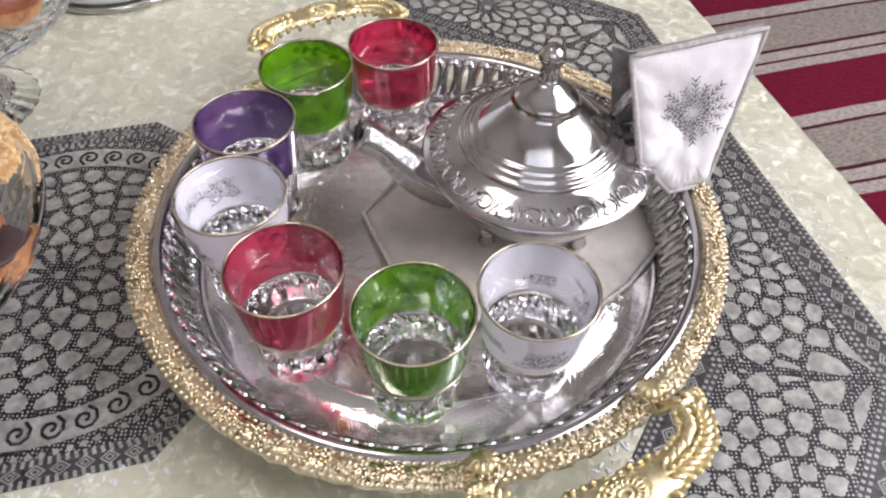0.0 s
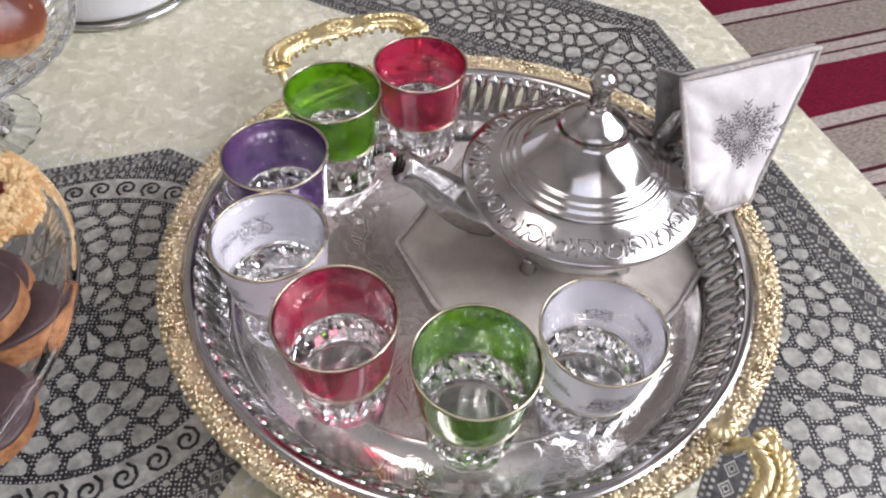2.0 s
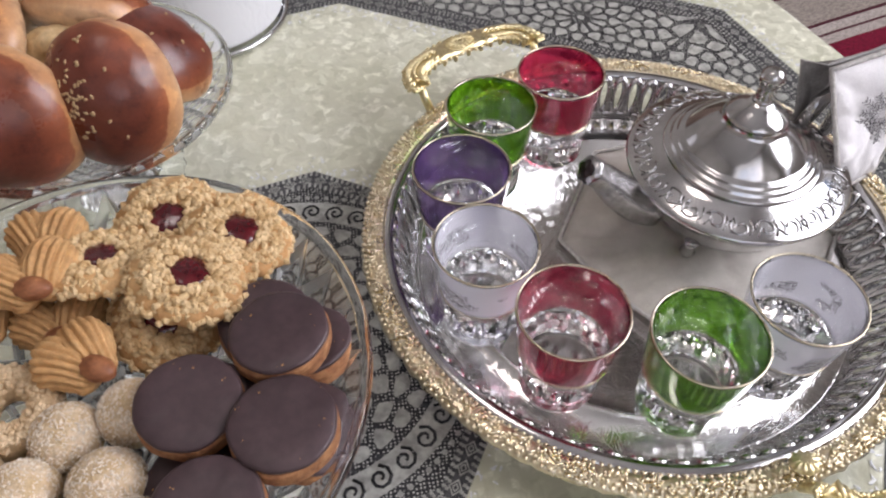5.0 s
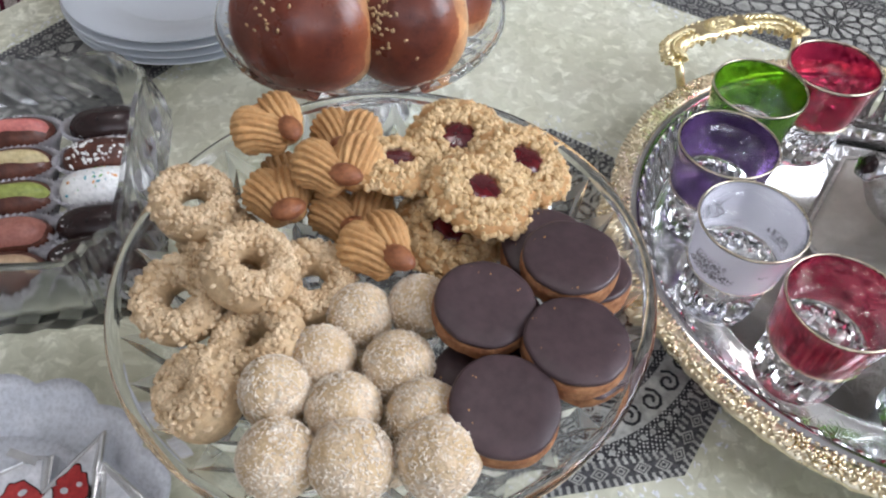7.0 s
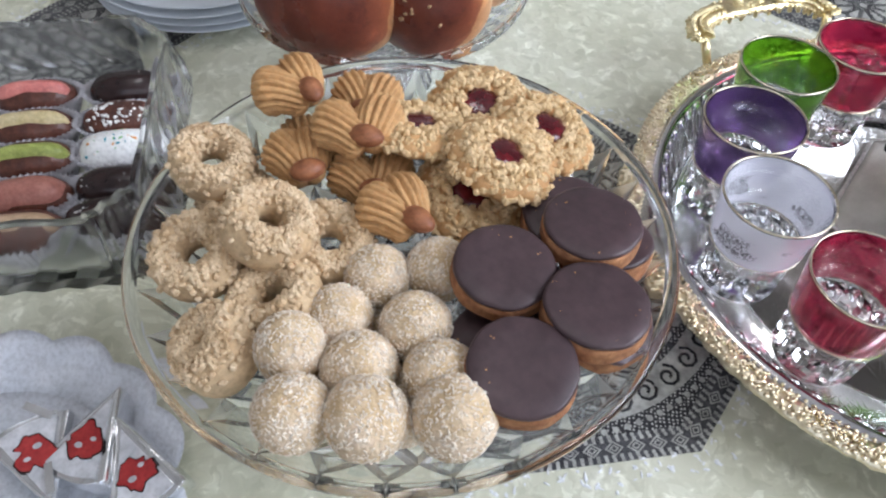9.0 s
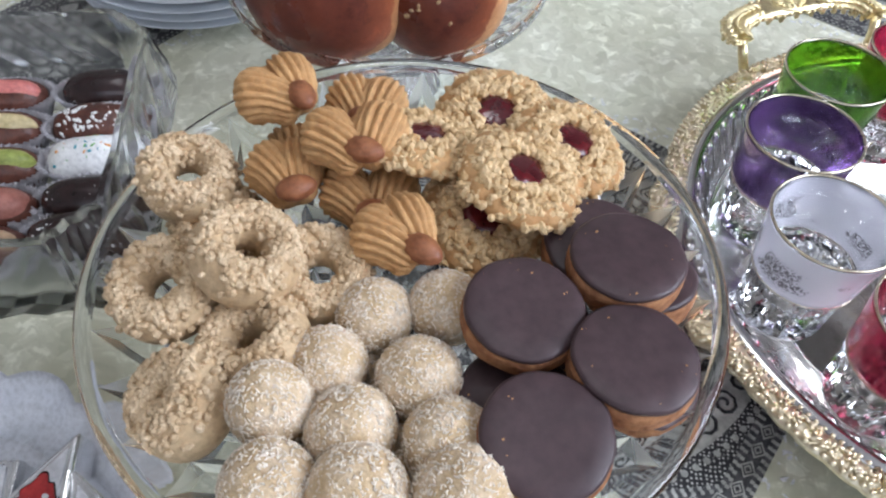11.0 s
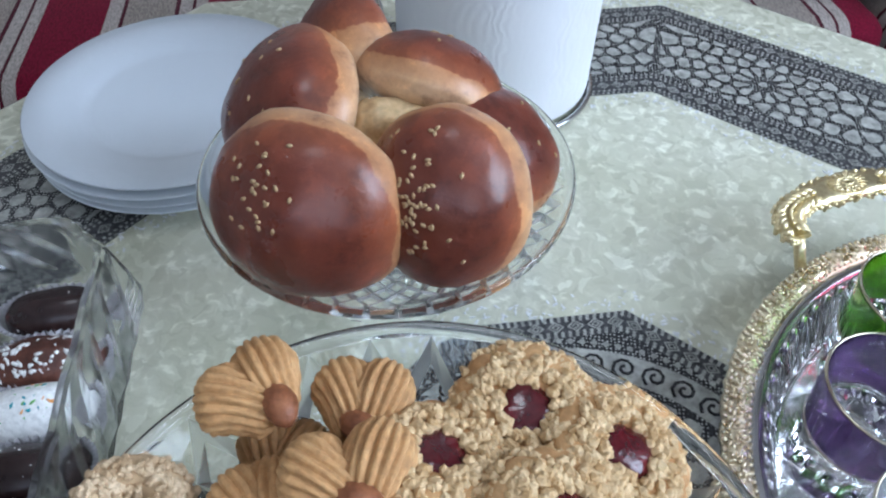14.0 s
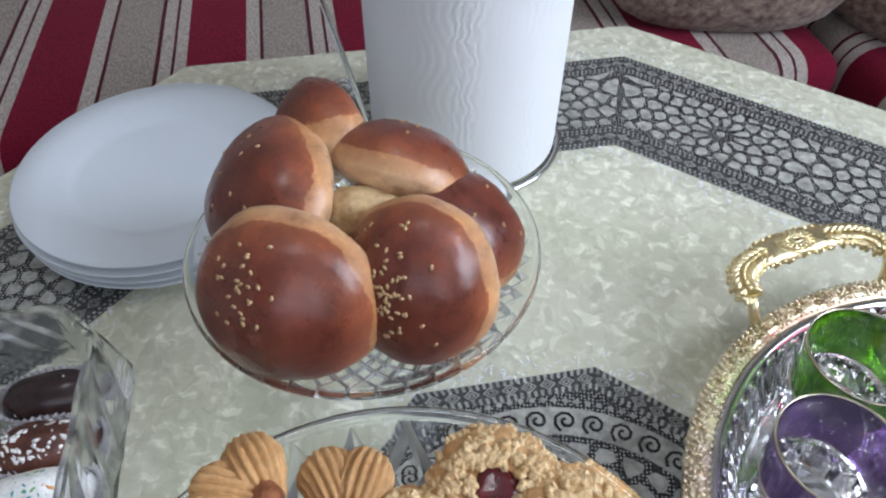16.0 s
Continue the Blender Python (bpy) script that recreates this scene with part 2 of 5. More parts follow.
def engraved_material():
    """Mirror-bright silver with fine engraved strokes."""
    m, n, l, b = material("engraved_silver_floor")
    setup(b, 0.12, 1.0)
    v = coords(n, l)
    e = voronoi(n, l, v, 125, "DISTANCE_TO_EDGE")
    cut = ramp(n, l, e, [(0.02, (0, 0, 0)), (0.06, (1, 1, 1)), (0.16, (1, 1, 1)), (0.19, (0.1, 0.1, 0.1)), (0.23, (1, 1, 1))])
    l.new(ramp(n, l, noise_of(n, l, v, 30), [(0.3, (0.80, 0.79, 0.78)), (0.7, (0.90, 0.89, 0.88))]), b.inputs["Base Color"])
    bumped(n, l, b, cut, 0.14, 0.0003)
    return m


ENGRAVED = engraved_material()
PALE_GOLD = metal_material("pale_rose_gilt", (0.74, 0.62, 0.42), (0.97, 0.88, 0.68), 0.26, 420, 0.35)
GOLD = metal_material("bright_gold", (0.74, 0.60, 0.32), (0.98, 0.88, 0.58), 0.32, 420, 0.35)
RIMGOLD = metal_material("worn_gilt_edge", (0.55, 0.48, 0.36), (0.72, 0.66, 0.52), 0.22, 120, 0.2)
CRYSTAL = glass_material("cut_crystal", (0.975, 0.99, 0.985), 0.015, 0.05)
PRESSED = glass_material("pressed_crystal", (0.93, 0.945, 0.95), 0.16, 0.10)
PRESSED.node_tree.nodes["Principled BSDF"].inputs["IOR"].default_value = 1.28
GROUND = glass_material("ground_cut_glass", (0.96, 0.97, 0.97), 0.30, 0.0)
CLEAR = glass_material("clear_tea_glass", (0.98, 0.985, 0.985), 0.01)
BANDS = {"red": band_material("ruby_band", (0.34, 0.008, 0.045), (0.68, 0.055, 0.14), 0.80),
         "green": band_material("emerald_band", (0.045, 0.20, 0.004), (0.19, 0.48, 0.02), 0.80),
         "purple": band_material("amethyst_band", (0.11, 0.05, 0.19), (0.25, 0.14, 0.37), 0.80),
         "white": frosted_band_material()}
PORCELAIN = grained("white_porcelain", (0.60, 0.645, 0.70), (0.64, 0.685, 0.735), 5, 0.16, 0.0, coat=0.3, fine=3000)
QUILT = grained("white_quilted_cotton", (0.84, 0.82, 0.83), (0.93, 0.91, 0.92), 70, 0.85, 0.4, 0.0008, fine=2200, sheen=0.2)
MAT_CLOTH = grained("cream_mat_cloth", (0.50, 0.47, 0.42), (0.62, 0.585, 0.53), 70, 0.8, 0.4, 0.0008, fine=2200, sheen=0.2)
QUILT_GREY = grained("grey_lining_fabric", (0.30, 0.29, 0.28), (0.42, 0.40, 0.39), 60, 0.9, 0.5, fine=600)
THREAD = grained("grey_embroidery_thread", (0.14, 0.13, 0.14), (0.30, 0.28, 0.29), 200, 0.7, 0.4, fine=900)
PIPING = grained("silver_braid", (0.42, 0.40, 0.38), (0.66, 0.63, 0.6), 300, 0.5, 0.6, fine=900)
BISCUIT = grained("golden_biscuit", (0.44, 0.225, 0.082), (0.58, 0.345, 0.150), 45, 0.75, 0.5, 0.0012, fine=380, vary=0.06, sub=0.05)
PALE_BISCUIT = grained("pale_biscuit", (0.51, 0.345, 0.185), (0.62, 0.46, 0.28), 50, 0.8, 0.4, 0.001, fine=420, vary=0.06, sub=0.05)
TAN_BISCUIT = grained("speckled_biscuit_base", (0.22, 0.085, 0.035), (0.43, 0.205, 0.09), 140, 0.8, 0.6, 0.0012, fine=420)
CHOC = grained("dark_chocolate_glaze", (0.048, 0.028, 0.031), (0.074, 0.044, 0.048), 40, 0.45, 0.2, 0.0005, fine=260)
# chocolate shell; also painted shade in the spout and dark outline ink
CHOC_AND_SHADE = grained("chocolate_shell_and_spout_shade", (0.018, 0.010, 0.010), (0.034, 0.018, 0.017), 50, 0.25, 0.2, 0.0004, fine=240)
JAM = grained("red_jam", (0.05, 0.003, 0.006), (0.13, 0.010, 0.014), 120, 0.12, 0.4, 0.0008, fine=300, coat=0.6)
ALMOND = grained("almond_skin", (0.20, 0.065, 0.025), (0.34, 0.13, 0.055), 160, 0.5, 0.6, 0.0007, fine=500)
NUTS = grained("chopped_nuts", (0.50, 0.315, 0.135), (0.76, 0.57, 0.33), 170, 0.65, 0.4, fine=600, sub=0.05)
PALE_NUTS = grained("pale_chopped_nuts", (0.48, 0.325, 0.175), (0.72, 0.56, 0.37), 150, 0.7, 0.4, fine=600, sub=0.05)
COCONUT = grained("coconut_shreds", (0.73, 0.63, 0.50), (0.87, 0.79, 0.68), 120, 0.75, 0.4, fine=500, sub=0.05)
BALL = grained("coconut_dough", (0.57, 0.41, 0.23), (0.74, 0.60, 0.44), 110, 0.8, 0.7, 0.0014, fine=520, sub=0.05)
BUN = bun_material()
CRUMB = grained("soft_bread_crumb", (0.50, 0.32, 0.14), (0.76, 0.58, 0.34), 60, 0.85, 0.6, 0.001, fine=300, sub=0.1)
SEED = grained("sesame_seed", (0.38, 0.24, 0.11), (0.54, 0.39, 0.21), 400, 0.5, 0.2, fine=900)
CUP = grained("translucent_paper_cup", (0.55, 0.53, 0.55), (0.74, 0.72, 0.74), 120, 0.5, 0.3, fine=500, trans=0.25)
FOIL = metal_material("crumpled_foil", (0.72, 0.73, 0.75), (0.88, 0.89, 0.9), 0.18, 90, 0.9)
LABEL = grained("printed_foil_label", (0.46, 0.47, 0.49), (0.64, 0.64, 0.66), 90, 0.3, 0.3, fine=300)
RED_INK = grained("red_print", (0.27, 0.014, 0.016), (0.42, 0.035, 0.032), 160, 0.4, 0.2, fine=600)
PAPER = grained("white_doily_paper", (0.58, 0.605, 0.655), (0.68, 0.70, 0.745), 60, 0.85, 0.4, fine=400)



def tissue_material():
    """Soft white paper with embossed wavy columns."""
    m, n, l, b = material("embossed_kitchen_paper")
    setup(b, 0.95)
    v = coords(n, l)
    b.inputs["Base Color"].default_value = (0.69, 0.695, 0.715, 1)
    w = n.new("ShaderNodeTexWave")
    w.inputs["Scale"].default_value, w.inputs["Distortion"].default_value, w.inputs["Detail"].default_value, w.inputs["Detail Scale"].default_value = 55, 9, 2, 1.2
    l.new(v, w.inputs["Vector"])
    zone = ramp(n, l, noise_of(n, l, coords(n, l, (1, 1, 0.06)), 22, 1), [(0.46, (0.12, 0.12, 0.12)), (0.56, (1, 1, 1))])
    k = n.new("ShaderNodeMath")
    k.operation = "MULTIPLY"
    l.new(w.outputs["Fac"], k.inputs[0]), l.new(zone, k.inputs[1])
    bumped(n, l, b, k.outputs[0], 0.2, 0.0008)
    return m


FABRIC = fabric_material()
KITCHEN_PAPER = tissue_material()
CUSHION = grained("speckled_cushion_fabric", (0.10, 0.050, 0.042), (0.36, 0.27, 0.21), 110, 0.95, 0.6, fine=700, sheen=0.2)
WOOD = grained("dark_wood", (0.06, 0.028, 0.014), (0.15, 0.075, 0.038), 18, 0.45, 0.3, fine=160)
PLASTER = grained("cream_plaster", (0.46, 0.44, 0.41), (0.54, 0.52, 0.49), 3, 0.9, 0.2, fine=90)
CEILING = grained("white_ceiling_paint", (0.78, 0.78, 0.77), (0.84, 0.84, 0.83), 3, 0.9, 0.15, fine=90)
TILES = grained("floor_tile", (0.30, 0.26, 0.22), (0.42, 0.38, 0.33), 5, 0.3, 0.1, fine=80)
CHROME = metal_material("chromed_wire", (0.55, 0.55, 0.55), (0.7, 0.7, 0.7), 0.14, 40, 0.0)
FRAME_WHITE = grained("white_window_paint", (0.74, 0.74, 0.73), (0.82, 0.82, 0.81), 9, 0.4, 0.1, fine=120)
PANE = glass_material("window_pane", (0.98, 1.0, 0.99), 0.0)


# ---------------------------------------------------------------- mesh helpers
def to_mesh(name, bm, mat, smooth=True):
    me = bpy.data.meshes.new(name)
    bm.normal_update()
    bm.to_mesh(me)
    bm.free()
    me.materials.append(mat)
    if smooth:
        me.polygons.foreach_set("use_smooth", [True] * len(me.polygons))
    return me


def mesh_of(name, verts, faces, mat, smooth=True):
    me = bpy.data.meshes.new(name)
    me.from_pydata([tuple(v) for v in verts], [], faces)
    me.materials.append(mat)
    if smooth:
        me.polygons.foreach_set("use_smooth", [True] * len(me.polygons))
    return me


def thing(name, m, label, category, group="", kind=""):
    ob = new(name)
    ob.empty_display_size = 0.02
    ob.matrix_world = m if isinstance(m, Matrix) else Matrix.Translation(m)
    return tagged(ob, label, category, group, kind)


def part(name, data, parent, label="", m=None, mat=None, smooth=True):
    """Links a mesh (or a bmesh with its material) as one part under its thing."""
    if isinstance(data, bmesh.types.BMesh):
        data = to_mesh(name, data, mat, smooth)
    ob = new(name, data)
    ob.parent = parent
    if m is not None:
        ob.matrix_local = m
    if label:
        ob["label"] = label
    return ob


def solo(name, data, label, category, m=None, group="", kind="", mat=None, smooth=True):
    if isinstance(data, bmesh.types.BMesh):
        data = to_mesh(name, data, mat, smooth)
    ob = new(name, data)
    if m is not None:
        ob.matrix_world = m
    return tagged(ob, label, category, group, kind)


def lathe(profile, seg=64, shape=None, closed=False):
    """Turns (r, z) pairs about z; shape(r, z, angle) may change the radius and height. Points with r = 0 become poles."""
    bm = bmesh.new()
    rings = []
    for r, z in profile:
        if r <= 1e-6:
            rings.append([bm.verts.new((0, 0, z))])
            continue
        ring = []
        for k in range(seg):
            a = D2 * k / seg
            rr, zz = shape(r, z, a) if shape else (r, z)
            ring.append(bm.verts.new((rr * math.cos(a), rr * math.sin(a), zz)))
        rings.append(ring)
    pairs = list(zip(rings, rings[1:])) + ([(rings[-1], rings[0])] if closed else [])
    for p, q in pairs:
        for k in range(seg):
            j = (k + 1) % seg
            if len(p) == 1 and len(q) == 1:
                continue
            if len(p) == 1:
                bm.faces.new((p[0], q[j], q[k]))
            elif len(q) == 1:
                bm.faces.new((p[k], p[j], q[0]))
            else:
                bm.faces.new((p[k], p[j], q[j], q[k]))
    bmesh.ops.recalc_face_normals(bm, faces=bm.faces)
    return bm


def box(sx, sy, sz, bevel=0.0, seg=2, at=(0, 0, 0)):
    bm = bmesh.new()
    bmesh.ops.create_cube(bm, size=1, matrix=Matrix.Translation(at) @ Matrix.Diagonal((sx, sy, sz, 1)))
    if bevel:
        bmesh.ops.bevel(bm, geom=bm.edges[:], offset=bevel, segments=seg, profile=0.5, affect="EDGES")
    return bm


def prism(points, z0, z1):
    bm = bmesh.new()
    lo, hi = [bm.verts.new((x, y, z0)) for x, y in points], [bm.verts.new((x, y, z1)) for x, y in points]
    bm.faces.new(hi)
    bm.faces.new(lo[::-1])
    for k in range(len(points)):
        j = (k + 1) % len(points)
        bm.faces.new((lo[k], lo[j], hi[j], hi[k]))
    return bm


def tube(path, radius, seg=8, closed=False, section=None):
    """Sweeps a round section (or section(t, angle) -> radius) along points."""
    pts = [Vector(p) for p in path]
    n = len(pts)
    bm = bmesh.new()
    rings = []
    side = None
    for i, p in enumerate(pts):
        d = (pts[(i + 1) % n] - pts[i - 1]) if closed else (pts[min(i + 1, n - 1)] - pts[max(i - 1, 0)])
        d.normalize()
        if side is None:
            side = d.orthogonal().normalized()
        side = (side - d * side.dot(d)).normalized()
        up = d.cross(side)
        r = radius(i / max(1, n - 1)) if callable(radius) else radius
        rings.append([bm.verts.new(p + (side * math.cos(D2 * k / seg) + up * math.sin(D2 * k / seg)) * r * (section(i / max(1, n - 1), D2 * k / seg) if section else 1)) for k in range(seg)])
    for i in range(n if closed else n - 1):
        p, q = rings[i], rings[(i + 1) % n]
        for k in range(seg):
            j = (k + 1) % seg
            bm.faces.new((p[k], p[j], q[j], q[k]))
    if not closed:
        bm.faces.new(rings[0][::-1])
        bm.faces.new(rings[-1])
    bmesh.ops.recalc_face_normals(bm, faces=bm.faces)
    return bm


_ico = bmesh.new()
bmesh.ops.create_icosphere(_ico, subdivisions=1, radius=1.0)
ICO_V = [v.co.copy() for v in _ico.verts]
ICO_F = [tuple(v.index for v in f.verts) for f in _ico.faces]
_ico.free()


def lumps(name, places, mat, rng, jitter=0.25, smooth=True):
    """Many small uneven lumps in one mesh. places: (centre, (sx, sy, sz), normal[, spin])."""
    verts, faces = [], []
    for c, s, nrm, *spin in places:
        q = Vector(nrm).to_track_quat("Z", "Y") @ Euler((0, 0, spin[0] if spin else rng.uniform(0, D2))).to_quaternion()
        base = len(verts)
        for v in ICO_V:
            w = Vector((v.x * s[0], v.y * s[1], v.z * s[2])) * (1 + rng.uniform(-jitter, jitter))
            verts.append(Vector(c) + q @ w)
        faces += [tuple(base + i for i in f) for f in ICO_F]
    return mesh_of(name, verts, faces, mat, smooth)


def join_bm(target, other, m=None):
    """Adds other to target and frees it."""
    me = bpy.data.meshes.new("tmp")
    if m is not None:
        other.transform(m)
    other.to_mesh(me)
    other.free()
    target.from_mesh(me)
    bpy.data.meshes.remove(me)
    return target


# ---------------------------------------------------------------- room
def wall(name, u0, v0, u1, v1, z0, z1, thick, hole=None):
    """A straight wall from one plan point to another, with thickness outward and an optional opening (from, to, sill, head)."""
    a, b = room(u0, v0), room(u1, v1)
    d = (b - a)
    length = d.length
    rot = math.degrees(math.atan2(d.y, d.x))
    bm = bmesh.new()
    spans = [(0, length, z0, z1)]
    if hole:
        f, t, s, h = hole
        spans = [(0, f, z0, z1), (t, length, z0, z1), (f, t, z0, s), (f, t, h, z1)]
    for f, t, s, h in spans:
        join_bm(bm, box(t - f, thick, h - s, at=((f + t) / 2, -thick / 2, (s + h) / 2)))
    ob = solo(name, bm, "plain cream plaster wall of the sitting room", "wall", pose(a.x, a.y, 0, 0, 0, rot), kind="structure", mat=PLASTER, smooth=False)
    return ob, a, rot, length


def window(name, a, rot, f, t, s, h, thick):
    w = thing(name, pose(a.x, a.y, 0, 0, 0, rot), "unseen white painted casement window with two clear panes", "window", kind="structure")
    bar = 0.05
    for nm, c, sz in (("sill", ((f + t) / 2, -thick / 2 + 0.03, s + 0.015), (t - f, thick + 0.06, 0.03)), ("head", ((f + t) / 2, -thick / 2, h - bar / 2), (t - f, 0.06, bar)),
                      ("jamb", (f + bar / 2, -thick / 2, (s + h) / 2), (bar, 0.06, h - s - 2 * bar)), ("jamb", (t - bar / 2, -thick / 2, (s + h) / 2), (bar, 0.06, h - s - 2 * bar)),
                      ("mullion", ((f + t) / 2, -thick / 2, (s + h) / 2), (bar, 0.05, h - s - 2 * bar))):
        part(nm, box(*sz, bevel=0.006, at=c), w, mat=FRAME_WHITE, smooth=False)
    for k in (0.25, 0.75):
        p = part("pane", box((t - f) / 2 - bar, 0.006, h - s - 2 * bar, at=(f + (t - f) * k, -thick / 2, (s + h) / 2)), w, mat=PANE, smooth=False)
        p.visible_shadow = False


U0, U1, V0, V1, TOP = -1.75, 1.62, -1.75, 1.62, 2.15
_, wa, wr, _ = wall("wall_east", U1, V1, U1, V0, FLOOR, TOP, 0.2, (1.50, 2.85, 0.45, 1.85))
window("window_1", wa, wr, 1.50, 2.85, 0.45, 1.85, 0.2)
# the south opening and its window are added, out of view, behind the fill lamp
_, wa, wr, _ = wall("wall_south", U1, V0, U0, V0, FLOOR, TOP, 0.2, (1.15, 2.7, 0.6, 1.9))
window("added_window_south", wa, wr, 1.15, 2.7, 0.6, 1.9, 0.2)
wall("wall_west", U0, V0, U0, V1, FLOOR, TOP, 0.2)
wall("wall_north", U0, V1, U1, V1, FLOOR, TOP, 0.2)
c0 = room((U0 + U1) / 2, (V0 + V1) / 2)
solo("floor", box(U1 - U0 + 0.4, V1 - V0 + 0.4, 0.1, at=(0, 0, -0.05)), "beige stone tile floor under the sofas", "floor", pose(c0.x, c0.y, FLOOR, 0, 0, TURN_ROOM), kind="structure", mat=TILES, smooth=False)
solo("ceiling", box(U1 - U0 + 0.4, V1 - V0 + 0.4, 0.1, at=(0, 0, 0.05)), "plain white painted ceiling", "ceiling", pose(c0.x, c0.y, TOP, 0, 0, TURN_ROOM), kind="structure", mat=CEILING, smooth=False)


# ---------------------------------------------------------------- sofas
def cushion_block(sx, sy, sz, soft=0.035, seed=0):
    """A padded block with rounded edges and a slightly uneven top; origin at the middle of its base."""
    bm = box(sx, sy, sz, bevel=soft, seg=4, at=(0, 0, sz / 2))
    bmesh.ops.subdivide_edges(bm, edges=[e for e in bm.edges if e.calc_length() > 0.12], cuts=7, use_grid_fill=True)
    for v in bm.verts:
        if v.co.z > sz * 0.5:
            v.co.z += 0.010 * noise.noise(Vector((v.co.x * 3 + seed, v.co.y * 3, seed)))
    return bm


def sofa(origin, rot, length, depth, seat_z, label):
    """Low banquette. Local x runs along it, y from its front to the wall."""
    s = thing("sofa", pose(origin.x, origin.y, FLOOR, 0, 0, rot), label, "sofa", "striped banquettes round the table")
    h = seat_z - FLOOR
    part("base", box(length - 0.04, depth - 0.06, h - 0.16, 0.008, at=(0, depth / 2 + 0.02, (h - 0.16) / 2)), s, "dark wooden plinth", mat=WOOD, smooth=False)
    part("seat_cushion", cushion_block(length, depth, 0.16, 0.035, length), s, m=pose(0, depth / 2, h - 0.16), mat=FABRIC)
    n = 3
    for k in range(n):
        part("back_cushion", cushion_block(length / n - 0.01, 0.15, 0.40, 0.05, k), s, m=pose(-length / 2 + (k + 0.5) * length / n, depth - 0.075, h - 0.003, -8, 0, 0), mat=FABRIC)
    return s


SEAT = -0.10
o1, o2 = room(0.555, -0.10), room(-0.4975, 0.555)
sofa(o1, TURN_ROOM - 90, 3.0, 1.04, SEAT, "low sofa upholstered in red and beige striped woven fabric")
sofa(o2, TURN_ROOM, 2.09, 1.04, SEAT, "low sofa in red and beige striped fabric behind the table")


def throw_cushion(place, rot, sx, sy, seed):
    bm = bmesh.new()
    bmesh.ops.create_uvsphere(bm, u_segments=36, v_segments=20, radius=1)
    for v in bm.verts:
        x, y, z = v.co
        k = (abs(x) ** 3.2 + abs(y) ** 3.2) ** (1 / 3.2) or 1
        f = math.hypot(x, y) / k
        v.co = Vector((x * f * sx, y * f * sy, z * 0.075 * (1 + 0.15 * noise.noise(Vector((x * 2, y * 2, seed))))))
    return solo("throw_cushion", bm, "beige and brown speckled cushion lying on the striped sofa", "cushion", pose(place.x, place.y, place.z, *rot), "loose cushions", mat=CUSHION)


throw_cushion(room(0.43, 0.72, SEAT + 0.155), (66, 0, TURN_ROOM - 15), 0.17, 0.17, 1)
throw_cushion(room(0.68, 0.60, SEAT + 0.155), (66, 0, TURN_ROOM - 60), 0.17, 0.17, 2)


# ---------------------------------------------------------------- table
def octagon(r, corner=82.5):
    return [(r * math.cos(radians(corner + 45 * k)), r * math.sin(radians(corner + 45 * k))) for k in range(8)]


def ring_mesh(name, outer, inner, z, mat):
    n = len(outer)
    return mesh_of(name, [(x, y, z) for x, y in outer] + [(x, y, z) for x, y in inner], [(k, (k + 1) % n, n + (k + 1) % n, n + k) for k in range(n)], mat, False)


def cell(points, z, verts, faces):
    """A flat drop-shaped cell with a hair's thickness."""
    base, n = len(verts), len(points)
    verts += [(x, y, z) for x, y in points]
    faces.append(tuple(range(base, base + n)))


def clipped(poly, nx, ny, d):
    """The part of a convex outline where nx * x + ny * y <= d."""
    out = []
    for k, (x0, y0) in enumerate(poly):
        x1, y1 = poly[(k + 1) % len(poly)]
        a, b = nx * x0 + ny * y0 - d, nx * x1 + ny * y1 - d
        if a <= 0:
            out.append((x0, y0))
        if a * b < 0:
            f = a / (a - b)
            out.append((x0 + (x1 - x0) * f, y0 + (y1 - y0) * f))
    return out


def lace_cells(seeds, hubs, planes, gap, z, verts, faces, reach=0.046):
    """Pale cells between strands of lace: the share of each seed, drawn in by the strand's width, with cut corners."""
    for i, (sx, sy) in enumerate(seeds):
        poly = [(sx - 0.03, sy - 0.03), (sx + 0.03, sy - 0.03), (sx + 0.03, sy + 0.03), (sx - 0.03, sy + 0.03)]
        for j, (ox, oy) in enumerate(seeds):
            dx, dy = ox - sx, oy - sy
            h = math.hypot(dx, dy)
            if j != i and h < reach and poly:
                nx, ny = dx / h, dy / h
                poly = clipped(poly, nx, ny, nx * (sx + ox) / 2 + ny * (sy + oy) / 2 - gap)
        for nx, ny, d in planes:
            poly = clipped(poly, nx, ny, d - gap) if poly else poly
        area = abs(sum(p[0] * q[1] - q[0] * p[1] for p, q in zip(poly, poly[1:] + poly[:1]))) / 2 if poly else 0
        if area < 7e-6:
            continue
        pts = poly
        # a pointed end towards the middle of the star, cut corners elsewhere
        for cut in (0.22,):
            out = []
            for k, (x0, y0) in enumerate(pts):
                x1, y1 = pts[(k + 1) % len(pts)]
                out += [(x0 + (x1 - x0) * f, y0 + (y1 - y0) * f) for f in (cut, 1 - cut)]
            pts = out
        hx, hy = min(hubs, key=lambda h: math.hypot(sx - h[0], sy - h[1]))
        far = math.hypot(sx - hx, sy - hy)
        if far < 0.004:
            pts = [(hx + 0.0034 * math.cos(D2 * q / 12), hy + 0.0034 * math.sin(D2 * q / 12)) for q in range(12)]
        else:
            ux, uy = (hx - sx) / far, (hy - sy) / far
            flip = 1 if i % 2 or far < 0.025 else -1
            drawn = []
            for x, y in pts:
                along, across = ((x - sx) * ux + (y - sy) * uy) * flip, -(x - sx) * uy + (y - sy) * ux
                k = 1 - 0.55 * min(1.0, max(0.0, along / 0.0075))
                drawn.append((sx + along * flip * ux - across * k * uy, sy + along * flip * uy + across * k * ux))
            pts = drawn
        cell(pts, z, verts, faces)


